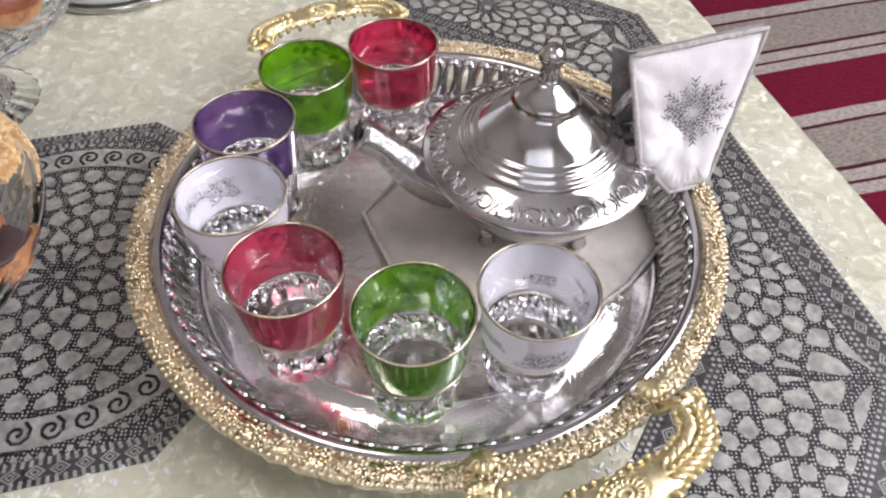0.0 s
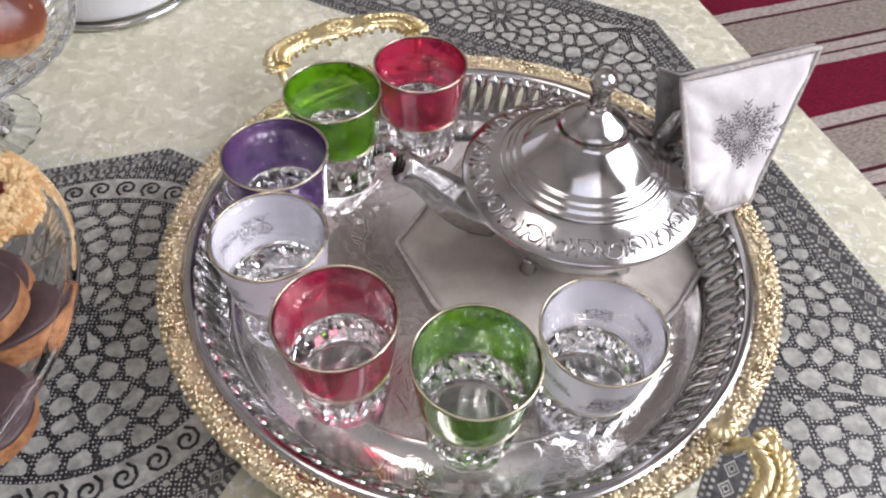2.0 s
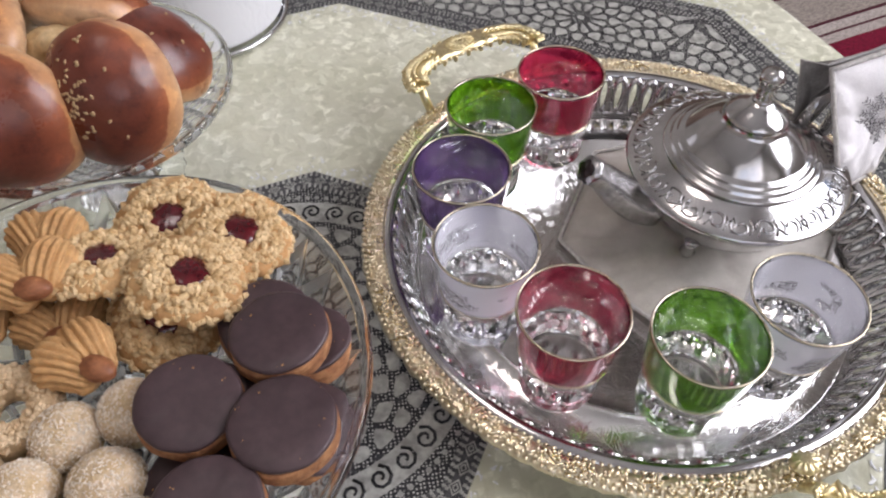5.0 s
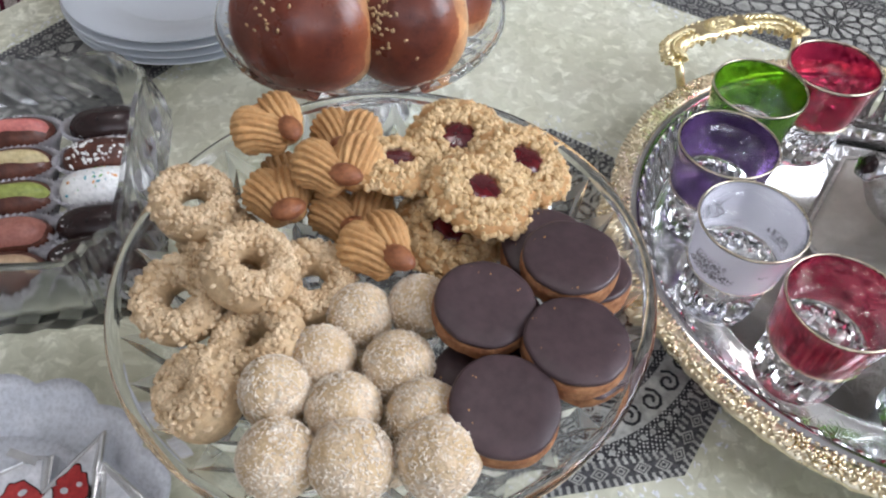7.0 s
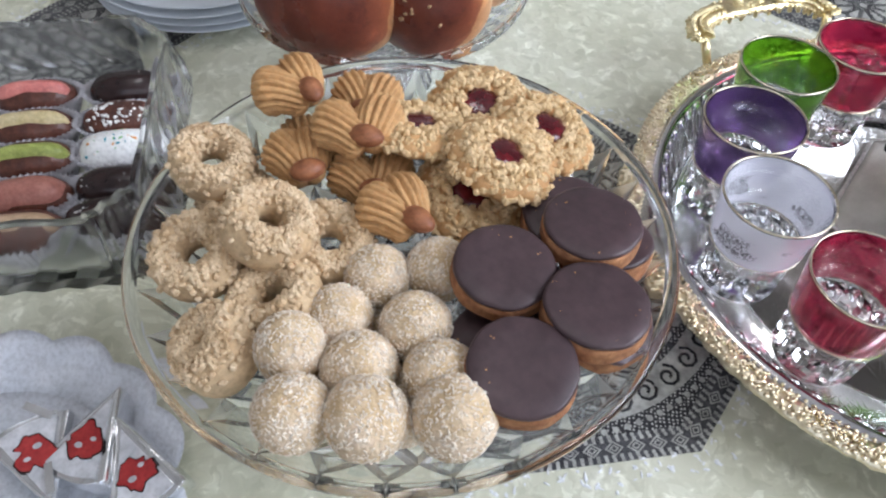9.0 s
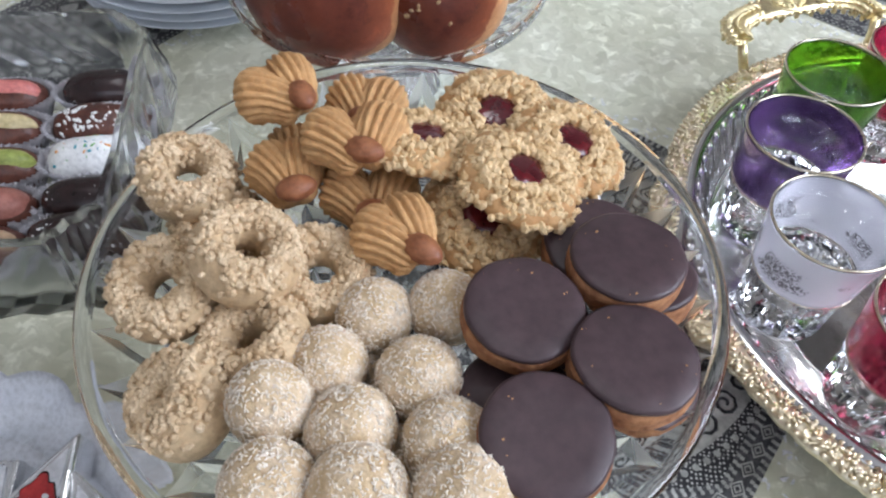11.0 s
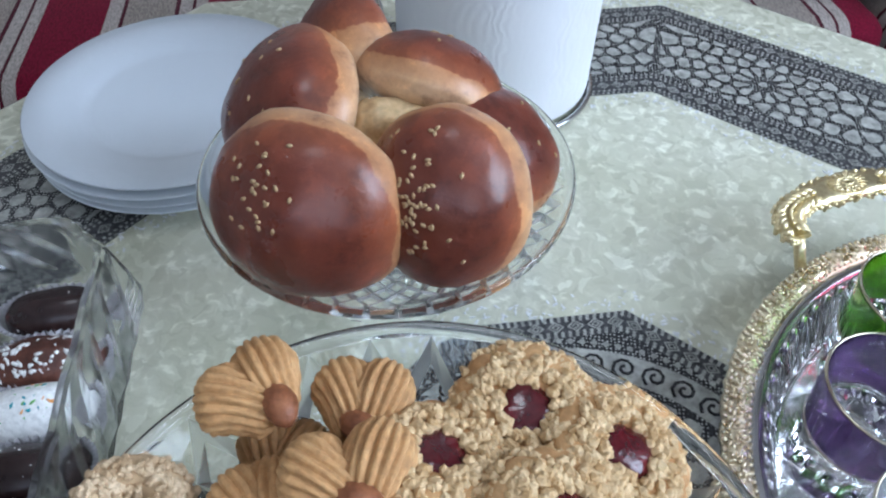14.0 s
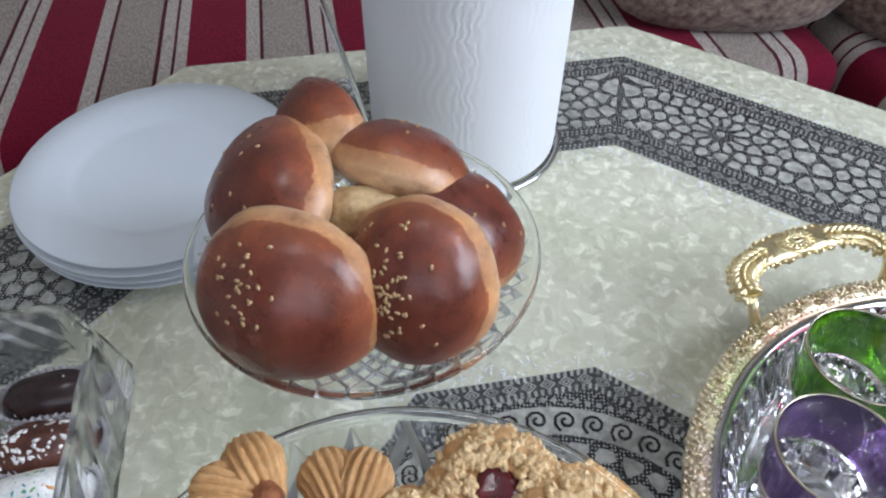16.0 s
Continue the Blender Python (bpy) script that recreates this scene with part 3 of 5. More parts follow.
def rosette(cx, cy, turn, rings, keep, seeds, least=0.0088):
    """Seeds of one twelvefold star: (count, radius, half step) for each ring."""
    for count, r, half in rings:
        for i in range(count):
            a = turn + D2 * (i + half) / count
            p = (cx + r * math.cos(a), cy + r * math.sin(a))
            if keep(*p) and all(math.hypot(p[0] - x, p[1] - y) > least for x, y in seeds):
                seeds.append(p)


def table():
    t = thing("octagonal_table", (CX, CY, FLOOR), "octagonal table with a pearl laminate top and printed black lace border", "table")
    top = -FLOOR
    bm = prism(octagon(0.575), top - 0.03, top)
    bmesh.ops.bevel(bm, geom=bm.edges[:], offset=0.004, segments=2, profile=0.5, affect="EDGES")
    part("tabletop", bm, t, mat=PEARL, smooth=False)
    part("apron", prism(octagon(0.46), top - 0.10, top - 0.0302), t, "dark wooden apron", mat=WOOD, smooth=False)
    for x, y in octagon(0.40)[::2]:
        part("leg", lathe([(0, 0), (0.03, 0), (0.032, 0.02), (0.022, 0.06), (0.03, 0.2), (0.026, 0.3), (0.034, top - 0.1), (0, top - 0.1)], 20), t, "turned dark wooden leg", pose(x, y, 0), WOOD)
    z = top + 0.0004
    b = part("lace_border", ring_mesh("lace_border", octagon(0.487), octagon(0.401), z, LACE), t, "black lace print with pale star cells")
    part("outer_edging", ring_mesh("outer_edging", octagon(0.513), octagon(0.487), z, STRIP), t, "patterned grey edging")
    part("inner_edging", ring_mesh("inner_edging", octagon(0.401), octagon(0.375), z, STRIP), t, "patterned grey edging")
    verts, faces = [], []
    ap = math.cos(radians(22.5))
    star = ((12, 0.0175, 0), (12, 0.0320, 0.5), (12, 0.0390, 0), (12, 0.0475, 0.5), (12, 0.0540, 0), (24, 0.0645, 0.25), (24, 0.0770, 0.5), (24, 0.0900, 0))
    for k in range(8):
        nrm = radians(105 + 45 * k)
        nx, ny = math.cos(nrm), math.sin(nrm)
        planes = [(nx, ny, 0.485 * ap), (-nx, -ny, -0.403 * ap)] + [(math.cos(nrm + w), math.sin(nrm + w), -0.001) for w in (radians(112.5), radians(-112.5))]
        mid, seeds = 0.444 * ap, []
        for j in (-1, 1):
            cx, cy = nx * mid - ny * j * 0.076, ny * mid + nx * j * 0.076
            side = lambda x, y: (-x * ny + y * nx) * j > 0.002 and abs(-x * ny + y * nx) < 0.20 and 0.396 * ap < x * nx + y * ny < 0.492 * ap
            seeds.append((cx, cy))
            rosette(cx, cy, nrm + 0.1 * j, star, side, seeds, 0.0078)
        lace_cells(seeds, [(nx * mid - ny * j * 0.076, ny * mid + nx * j * 0.076) for j in (-1, 1)], planes, 0.00165, z + 0.0003, verts, faces)
    tagged(part("lace_print", mesh_of("lace_print", verts, faces, INLAY, False), t, "pale pearl cells of the lace"), kind="stuff")
    # medallion in the middle
    part("medallion_edging", ring_mesh("medallion_edging", octagon(0.149), octagon(0.133), z, STRIP), t, "patterned edging of the medallion")
    ring = lambda r: [(r * math.cos(D2 * k / 96), r * math.sin(D2 * k / 96)) for k in range(96)]
    bm = bmesh.new()
    vs = [bm.verts.new((x, y, z)) for x, y in octagon(0.133)]
    bm.faces.new(vs)
    part("medallion", bm, t, "black lace medallion", mat=LACE, smooth=False)
    part("medallion_band", ring_mesh("medallion_band", ring(0.1165), ring(0.0985), z + 0.0004, INLAY), t, "pale scrollwork band")
    verts, faces = [], []
    seeds = [(0.0, 0.0)]
    rosette(0, 0, 0.1, ((12, 0.0175, 0), (12, 0.0330, 0.5), (12, 0.0405, 0), (12, 0.0500, 0.5), (12, 0.0570, 0), (24, 0.0665, 0.25), (24, 0.0780, 0.5), (36, 0.0895, 0)), lambda x, y: True, seeds, 0.0078)
    lace_cells(seeds, [(0.0, 0.0)], [(math.cos(D2 * q / 36), math.sin(D2 * q / 36), 0.0955) for q in range(36)], 0.00170, z + 0.0004, verts, faces)
    tagged(part("medallion_print", mesh_of("medallion_print", verts, faces, INLAY, False), t, "pale pearl cells of the medallion"), kind="stuff")
    # dotted rows and diamonds on the dark edgings
    verts, faces = [], []

    def edging(r_out, r_in, size):
        for k in range(8):
            for f, kind in ((0.07, 0), (0.21, 0), (0.5, 1), (0.79, 0), (0.93, 0)):
                r = r_in + (r_out - r_in) * f
                (x0, y0), (x1, y1) = octagon(r)[k], octagon(r)[(k + 1) % 8]
                ln = math.hypot(x1 - x0, y1 - y0)
                dx, dy = (x1 - x0) / ln, (y1 - y0) / ln
                n = int(ln / (0.0042 if kind == 0 else size * 2.1))
                for i in range(n):
                    g = (i + 0.5) / n * ln
                    x, y = x0 + dx * g, y0 + dy * g
                    if kind == 0:
                        a = 0.0010
                        cell([(x + dx * p * a - dy * q * a, y + dy * p * a + dx * q * a) for p, q in ((-1, -1), (1, -1), (1, 1), (-1, 1))], z + 0.0003, verts, faces)
                        continue
                    for s0, s1 in ((1.0, 0.74), (0.52, 0.30)):
                        for (p, q), (u, v) in zip(((1, 0), (0, 0.78), (-1, 0), (0, -0.78)), ((0, 0.78), (-1, 0), (0, -0.78), (1, 0))):
                            at = lambda a, b, s: (x + (dx * a - dy * b) * s * size, y + (dy * a + dx * b) * s * size)
                            cell([at(p, q, s0), at(u, v, s0), at(u, v, s1), at(p, q, s1)], z + 0.0003, verts, faces)
    edging(0.513, 0.487, 0.0056)
    edging(0.401, 0.375, 0.0056)
    edging(0.149, 0.133, 0.0052)
    for i in range(112):
        a = D2 * i / 112
        cell([(0.1215 * math.cos(a) + 0.0019 * math.cos(w), 0.1215 * math.sin(a) + 0.0019 * math.sin(w)) for w in [D2 * q / 8 for q in range(8)]], z + 0.0003, verts, faces)
    tagged(part("edging_print", mesh_of("edging_print", verts, faces, INLAY, False), t, "pale dots and diamonds printed on the edging"), kind="stuff")
    # scroll curls and dots on the pale band
    bm = bmesh.new()
    for i in range(40):
        a = D2 * i / 40
        c, s = math.cos(a), math.sin(a)
        path = []
        for q in range(13):
            w, r = q / 12 * 9.0 + a, 0.0012 + 0.0062 * q / 12
            path.append((0.1075 * c + r * math.cos(w), 0.1075 * s + r * math.sin(w), z + 0.0007))
        join_bm(bm, tube(path, 0.0010, 4))
    tagged(part("scroll_print", bm, t, "black printed scroll curls", mat=LACE), kind="stuff")
    # glittering scallops beside the printed borders
    rng = random.Random(5)
    places = []
    for r, off in ((0.513, 1), (0.375, -1), (0.149, 1)):
        pts = octagon(r)
        for k in range(8):
            (x0, y0), (x1, y1) = pts[k], pts[(k + 1) % 8]
            n = int(math.hypot(x1 - x0, y1 - y0) / 0.0085)
            for i in range(n):
                f = (i + 0.5) / n
                x, y = x0 + (x1 - x0) * f, y0 + (y1 - y0) * f
                h = math.hypot(x, y)
                for _ in range(4):
                    e = off * (0.002 + 0.013 * rng.uniform(0, 1) ** 1.4)
                    places.append(((x * (1 + e / h) + rng.uniform(-.003, .003), y * (1 + e / h) + rng.uniform(-.003, .003), z), (rng.uniform(.0010, .0030), rng.uniform(.0006, .0012), 0.0002), (rng.uniform(-.06, .06), rng.uniform(-.06, .06), 1)))
    tagged(part("glitter_edging", lumps("glitter_edging", places, TRIM, rng, 0.4, False), t, "iridescent glitter along the print"), kind="stuff")
    return t


table()


# ---------------------------------------------------------------- tray with tea things
TX, TY = 0.031, 0.371


def gold_edge(name, ring_r, z, units, rng, mat):
    """Cast edging of flowers, curled leaves and beads, one unit after the other round the rim."""
    places = []

    def add(a, r, dz, size, turn):
        places.append(((r * math.cos(a), r * math.sin(a), z + dz), size, (rng.uniform(-.25, .25), rng.uniform(-.25, .25), 1), a + turn))
    for i in range(units):
        a, step = D2 * i / units, D2 / units
        out = 0.0012 if i % 2 else -0.0012
        k = rng.uniform(0.9, 1.12)
        for q in range(5):
            w = D2 * q / 5 + i
            add(a + 0.0021 * math.cos(w) / ring_r, ring_r + out + 0.0021 * math.sin(w), 0.0002, (0.0015 * k, 0.0011, 0.0011), w)
        add(a, ring_r + out, 0.0012, (0.0010, 0.0010, 0.0009), 0)
        for f, turn in ((0.34, 0.7), (0.66, -0.7)):
            add(a + step * f, ring_r - out * 1.6, 0.0, (0.0034 * k, 0.0011, 0.0012), turn + math.pi / 2)
        for f in (0.0, 0.5):
            add(a + step * f, ring_r + 0.0058, -0.0016, (0.0019, 0.0017, 0.0012), 0)
            add(a + step * (f + 0.25), ring_r - 0.0050, -0.0006, (0.0013, 0.0013, 0.0010), 0)
            add(a + step * (f + 0.2), ring_r + 0.0036, -0.0004, (0.0026, 0.0010, 0.0011), 0.5 if f else 2.4)
    return lumps(name, places, mat, rng, 0.16)


def tray():
    t = thing("serving_tray", (TX, TY, 0.0005), "round silver serving tray with pierced gallery and gilt edge", "tray")
    part("base", lathe([(0, 0.003), (0.10, 0.003), (0.140, 0.003), (0.146, 0.006), (0.146, 0.0075), (0.140, 0.005), (0.118, 0.0045), (0.1175, 0.0054), (0.115, 0.0054), (0.1145, 0.0045), (0.0, 0.0045)], 128), t, "engraved silver floor", mat=ENGRAVED)
    part("foot_ring", lathe([(0.13, 0.0), (0.134, 0.0), (0.134, 0.004), (0.13, 0.004)], 96, closed=True), t, mat=SILVER)
    # pierced gallery: slanted oval loops standing side by side
    n = 84
    path = []
    for q in range(14):
        w = D2 * q / 14
        along, up = 0.0045 * math.cos(w), 0.0125 * math.sin(w)
        path.append((0.1505 + 0.0055 * (up / 0.0125), along - 0.12 * up, 0.0215 + up))
    oval = to_mesh("gallery_oval", tube(path, 0.0027, 6, True), SILVER)
    for i in range(n):
        part("gallery_oval", oval, t, m=pose(0, 0, 0, 0, 0, 360 * i / n))
    part("lower_moulding", lathe([(0.142, 0.006), (0.147, 0.0055), (0.148, 0.0095), (0.144, 0.0100)], 128, closed=True), t, mat=SILVER)
    part("upper_moulding", lathe([(0.1545, 0.0335), (0.1575, 0.0365), (0.1605, 0.0375), (0.165, 0.0345), (0.1655, 0.0325), (0.160, 0.0335), (0.1565, 0.0320)], 128, closed=True), t, mat=SILVER)
    part("rim_plate", lathe([(0.1625, 0.0335), (0.1640, 0.0360), (0.1665, 0.0372), (0.1695, 0.0378), (0.1725, 0.0372), (0.1750, 0.0356), (0.1758, 0.0338), (0.1740, 0.0320), (0.1640, 0.0315)], 360, lambda r, z, a: (r + 0.0010 * noise.noise(Vector((math.cos(a) * 40, math.sin(a) * 40, z * 300))) + (0.0011 * abs(math.sin(a * 36)) if r > 0.172 else 0), z + 0.0013 * noise.noise(Vector((math.cos(a) * 55, math.sin(a) * 55, r * 420)))), closed=True), t, "cast gilt rim", mat=PALE_GOLD)
    rng = random.Random(11)
    part("gilt_scroll_edge", gold_edge("gilt_scroll_edge", 0.1692, 0.0388, 124, rng, PALE_GOLD), t, "cast gold scroll edging")
    for side, ang in ((0, 115.5), (1, -64.5)):
        h = tray_handle(t, ang, rng)
    return t


def handle_place(f):
    """A place along the squarish bow of a tray handle, f from -1 to 1."""
    w = f * math.pi / 2
    return (0.177 + 0.027 * max(0.0, math.cos(w)) ** 0.6, 0.0515 * math.copysign(abs(math.sin(w)) ** 0.9, f), 0.0535)


def tray_handle(t, ang, rng):
    """Broad flat gold bow with curled leaves on top, studs under its inner edge, leafy ends and two posts."""
    m = pose(0, 0, 0, 0, 0, ang)
    n = 60
    verts, faces, line = [], [], []
    for q in range(n + 1):
        f = q / n * 2 - 1
        c = Vector(handle_place(f))
        d = (Vector(handle_place(min(1, f + 0.02))) - Vector(handle_place(max(-1, f - 0.02)))).normalized()
        side = Vector((d.y, -d.x, 0))
        w = 0.0080 * (1 + 0.16 * abs(math.sin(f * 16))) * (1.25 if abs(f) < 0.3 else 1.0)
        line.append((c, d, side, w))
        verts += [c + side * w, c + side * w * 0.5 + Vector((0, 0, 0.0026)), c - side * w * 0.5 + Vector((0, 0, 0.0026)), c - side * w, c - side * w * 0.8 - Vector((0, 0, 0.002)), c + side * w * 0.8 - Vector((0, 0, 0.002))]
    for q in range(n):
        faces += [(q * 6 + k, q * 6 + (k + 1) % 6, q * 6 + 6 + (k + 1) % 6, q * 6 + 6 + k) for k in range(6)]
    faces += [(0, 1, 2, 3, 4, 5), tuple(n * 6 + k for k in (5, 4, 3, 2, 1, 0))]
    bow = part("handle", mesh_of("handle", verts, faces, GOLD), t, "broad arched gold handle with leaves", m)
    places = []

    def add(c, size, nrm, spin):
        places.append((tuple(c), size, nrm, spin))
    for q in range(1, n, 2):
        c, d, side, w = line[q]
        head = math.atan2(d.y, d.x)
        up = Vector((0, 0, 0.0032))
        for s in (-1, 1):
            add(c + side * s * w * 0.95 + d * 0.001, (0.0020, 0.0014, 0.0016), (0, 0, 1), head)
            if abs(q / n - 0.5) > 0.15:
                back = 1 if q < n / 2 else -1
                add(c + side * s * w * 0.45 + up * 0.8, (0.0056, 0.0021, 0.0017), (0, 0, 1), head + s * back * 0.55)
        if abs(q / n - 0.5) > 0.15:
            add(c + up * 1.2, (0.0024, 0.0012, 0.0014), (0, 0, 1), head)
        if q % 4 == 1:
            add(c + side * w * 0.75 + Vector((0, 0, -0.0035)), (0.0019, 0.0019, 0.0030), (0, 0, 1), head)
            add(c - side * w * 0.75 + Vector((0, 0, -0.0035)), (0.0019, 0.0019, 0.0030), (0, 0, 1), head)
    for e in (-1, 1):
        c = Vector(handle_place(e))
        for k in range(9):
            a = (k - 4) * 0.26
            go = Vector((math.cos(a) * 0.35 - 0.15, e * math.cos(a * 0.6), 0.25 * math.sin(k))).normalized()
            L = 0.0085 - 0.0006 * abs(k - 4)
            for f in (0.35, 0.75, 1.1):
                add(c + Vector((0.004 * math.sin(a), 0, 0.001)) + go * L * f, (0.0034 - 0.0012 * f, 0.0015, 0.0012), (0, 0, 1), math.atan2(go.y, go.x))
    part("leaf_ornament", lumps("leaf_ornament", places, GOLD, rng, 0.12), bow, "cast gold leaves and studs")
    bm = bmesh.new()
    c, d, side, w = line[n // 2]
    for k in range(1, 5):
        join_bm(bm, tube([c + d * 0.0030 * k * math.cos(a) * 1.05 + side * 0.0021 * k * math.sin(a) + Vector((0, 0, 0.0042 - 0.0005 * k)) for a in [D2 * q / 28 for q in range(28)]], 0.0011, 5, True))
    for k in range(18):
        a = D2 * k / 18
        join_bm(bm, tube([c + d * 0.0030 * r * math.cos(a) * 1.05 + side * 0.0021 * r * math.sin(a) + Vector((0, 0, 0.0040)) for r in (1.2, 2.5, 3.9)], 0.0006, 4))
    tagged(part("scrollwork", bm, bow, "oval gold medallion of fine ridges", mat=GOLD), kind="stuff")
    for y in (-0.0500, 0.0500):
        part("post", tube([(0.169, y * 0.96, 0.034), (0.1725, y * 1.01, 0.044), (0.177, y * 1.03, 0.0530)], 0.0032, 10), bow, m=None, mat=GOLD)
        if ang < 0:
            part("rosette_stud", lathe([(0, 0.0), (0.0068, 0.0), (0.0074, 0.0016), (0.006, 0.0034), (0.002, 0.0044), (0, 0.0045)], 48, lambda r, z, a: (r * (1 + 0.07 * math.cos(12 * a)), z + (0.0005 * math.cos(12 * a) if r > 0.003 else 0))), bow, "round fluted gold stud", pose(0.1635, y * 0.90, 0.046, 0, -25, 0), GOLD)
    return bow


tray()


def tea_glass(colour, words):
    g = thing("tea_glass", (0, 0, 0), words, "glass", "tea glasses on the tray")

    def cut(r, z, a):
        if z < 0.0345 and r > 0.021:
            f = abs(((a / D2 * 8) % 1) - 0.5) * 2
            row = math.sin(min(1.0, z / 0.0345) * math.pi) ** 0.6
            tooth = abs(((a / D2 * 16 + (0.5 if z > 0.018 else 0)) % 1) - 0.5) * 2
            return r * (1 - 0.060 * (1 - f) * row - 0.055 * tooth * row), z
        return r, z
    prof = [(0, 0.0012), (0.014, 0.0012), (0.0215, 0), (0.0236, 0.0012), (0.0241, 0.006), (0.0243, 0.012), (0.0246, 0.018), (0.0249, 0.024), (0.0253, 0.030), (0.0258, 0.0350), (0.0264, 0.0386), (0.0279, 0.0526), (0.0296, 0.0686), (0.0299, 0.0708),
            (0.0294, 0.0712), (0.0286, 0.0686), (0.0270, 0.0526), (0.0257, 0.0400), (0.0250, 0.0368), (0.0237, 0.0356), (0.018, 0.0350), (0.0, 0.0344)]
    body = part("glass_body", lathe(prof, 64, cut), g, "clear faceted glass base", mat=CLEAR, smooth=False)
    body.visible_shadow = False
    # the stain is on the outer face of the upper half
    band = [(0.02605, 0.0352), (0.02665, 0.0386), (0.02815, 0.0526), (0.02985, 0.0686), (0.03000, 0.0698), (0.03030, 0.0698), (0.0301, 0.0686), (0.0284, 0.0526), (0.0269, 0.0386), (0.0263, 0.0352)]
    bd = part("colour_band", lathe(band, 64, closed=True), g, {"red": "ruby red stained band", "green": "emerald green stained band", "purple": "violet stained band", "white": "white enamel band with grey scrolls"}[colour], mat=BANDS[colour])
    bd.visible_shadow = False
    part("rim_line", tube([(0.0298 * math.cos(D2 * k / 48), 0.0298 * math.sin(D2 * k / 48), 0.0709) for k in range(48)], 0.00075, 6, True), g, "thin gilt rim line", mat=RIMGOLD)
    part("lower_line", tube([(0.0263 * math.cos(D2 * k / 48), 0.0263 * math.sin(D2 * k / 48), 0.0352) for k in range(48)], 0.0004, 6, True), g, mat=RIMGOLD)
    return g


GLASS_Z = 0.0052
masters = {}
for colour, x, y in (("red", 0.0036, 0.4843), ("green", -0.0509, 0.4563), ("purple", -0.0793, 0.4004), ("white", -0.0751, 0.3394), ("red", -0.0379, 0.2893), ("green", 0.0271, 0.2650), ("white", 0.0872, 0.2800)):
    m = pose(x, y, GLASS_Z, 0, 0, (x * 900) % 90)
    if colour not in masters:
        masters[colour] = tea_glass(colour, {"red": "tea glass with a ruby red band and clear cut base", "green": "tea glass with an emerald green band and clear cut base", "purple": "tea glass with a violet band and clear cut base", "white": "tea glass with a white enamel band and grey scrolls"}[colour])
        masters[colour].matrix_world = m
    else:
        copy_thing(masters[colour], m)


def teapot():
    t = thing("teapot", pose(0.0955, 0.392, 0.0165, 0, 0, 0), "polished silver teapot with chased shoulder and stepped lid", "teapot")
    part("body", lathe([(0, 0.004), (0.030, 0.004), (0.040, 0.010), (0.052, 0.022), (0.060, 0.036), (0.0645, 0.046), (0.0685, 0.0490), (0.0692, 0.0505), (0.0680, 0.0518), (0.0600, 0.0545), (0.0520, 0.0572), (0.0475, 0.0592), (0.0460, 0.0605), (0, 0.0605)], 96), t, mat=SILVER)

    # raised scrolls in pairs round the shoulder
    bm = bmesh.new()
    for i in range(26):
        a = D2 * i / 26
        flip = 1 if i % 2 else -1
        path = []
        for k in range(15):
            w, rr = flip * (k / 14 * 6.4) + a, 0.0012 + 0.0042 * k / 14
            rad, tang = 0.0602 + rr * math.cos(w) * 1.15, rr * math.sin(w) * 1.25
            path.append((rad * math.cos(a) - tang * math.sin(a), rad * math.sin(a) + tang * math.cos(a), 0.0518 + (0.068 - rad) * 0.3375 + 0.0003))
        join_bm(bm, tube(path, 0.00075, 5))
        for k in (-1, 1):
            b = a + k * 0.085
            join_bm(bm, tube([(0.0555 * math.cos(b), 0.0555 * math.sin(b), 0.0562), (0.0600 * math.cos(b + 0.03), 0.0600 * math.sin(b + 0.03), 0.0548), (0.0650 * math.cos(b), 0.0650 * math.sin(b), 0.0530)], 0.0006, 4))
    tagged(part("chased_band", bm, t, "chased scroll band", mat=CHASED), kind="stuff")
    lid = part("lid", lathe([(0, 0.0600), (0.0475, 0.0600), (0.0482, 0.0610), (0.0478, 0.0624), (0.0455, 0.0629), (0.0440, 0.0632), (0.0440, 0.0649), (0.0425, 0.0656), (0.0408, 0.0658), (0.0406, 0.0674), (0.0390, 0.0680), (0.0372, 0.0682), (0.0362, 0.0692), (0.0340, 0.0722), (0.0300, 0.0763), (0.0255, 0.0802), (0.0208, 0.0840), (0.0168, 0.0870), (0.0182, 0.0880), (0.0184, 0.0892), (0.0174, 0.0904), (0.0150, 0.0925), (0.0115, 0.0950), (0.0080, 0.0974), (0.0062, 0.0994), (0, 0.1000)], 96), t, "stepped domed lid", mat=SILVER)
    part("finial", lathe([(0, 0.0988), (0.0062, 0.0992), (0.0050, 0.1004), (0.0042, 0.1018), (0.0056, 0.1032), (0.0042, 0.1048), (0.0054, 0.1062), (0.0042, 0.1078), (0.0054, 0.1104), (0.0070, 0.1134), (0.0072, 0.1160), (0.0060, 0.1190), (0.0034, 0.1210), (0, 0.1218)], 40, lambda r, z, a: (r * (1 + (0.05 * math.cos(10 * a + z * 900) if z > 0.108 else 0)), z)), lid, "fluted round finial", mat=SILVER)
    tip = Vector((-0.1035, -0.014, 0.0705))
    a, b, c = Vector((-0.050, -0.004, 0.026)), Vector((-0.076, -0.008, 0.030)), Vector((-0.086, -0.011, 0.060))
    path = []
    for q in range(19):
        f = q / 18
        path.append(a * (1 - f) ** 3 + b * 3 * f * (1 - f) ** 2 + c * 3 * f * f * (1 - f) + tip * f ** 3)
    part("spout", tube(path, lambda f: 0.0105 * (1 - f) ** 0.8 + 0.0054 + 0.0030 * max(0, f - 0.8) * 5, 24, section=lambda f, w: 1 + 0.07 * math.cos(6 * w)), t, "curved chased spout", mat=CHASED)
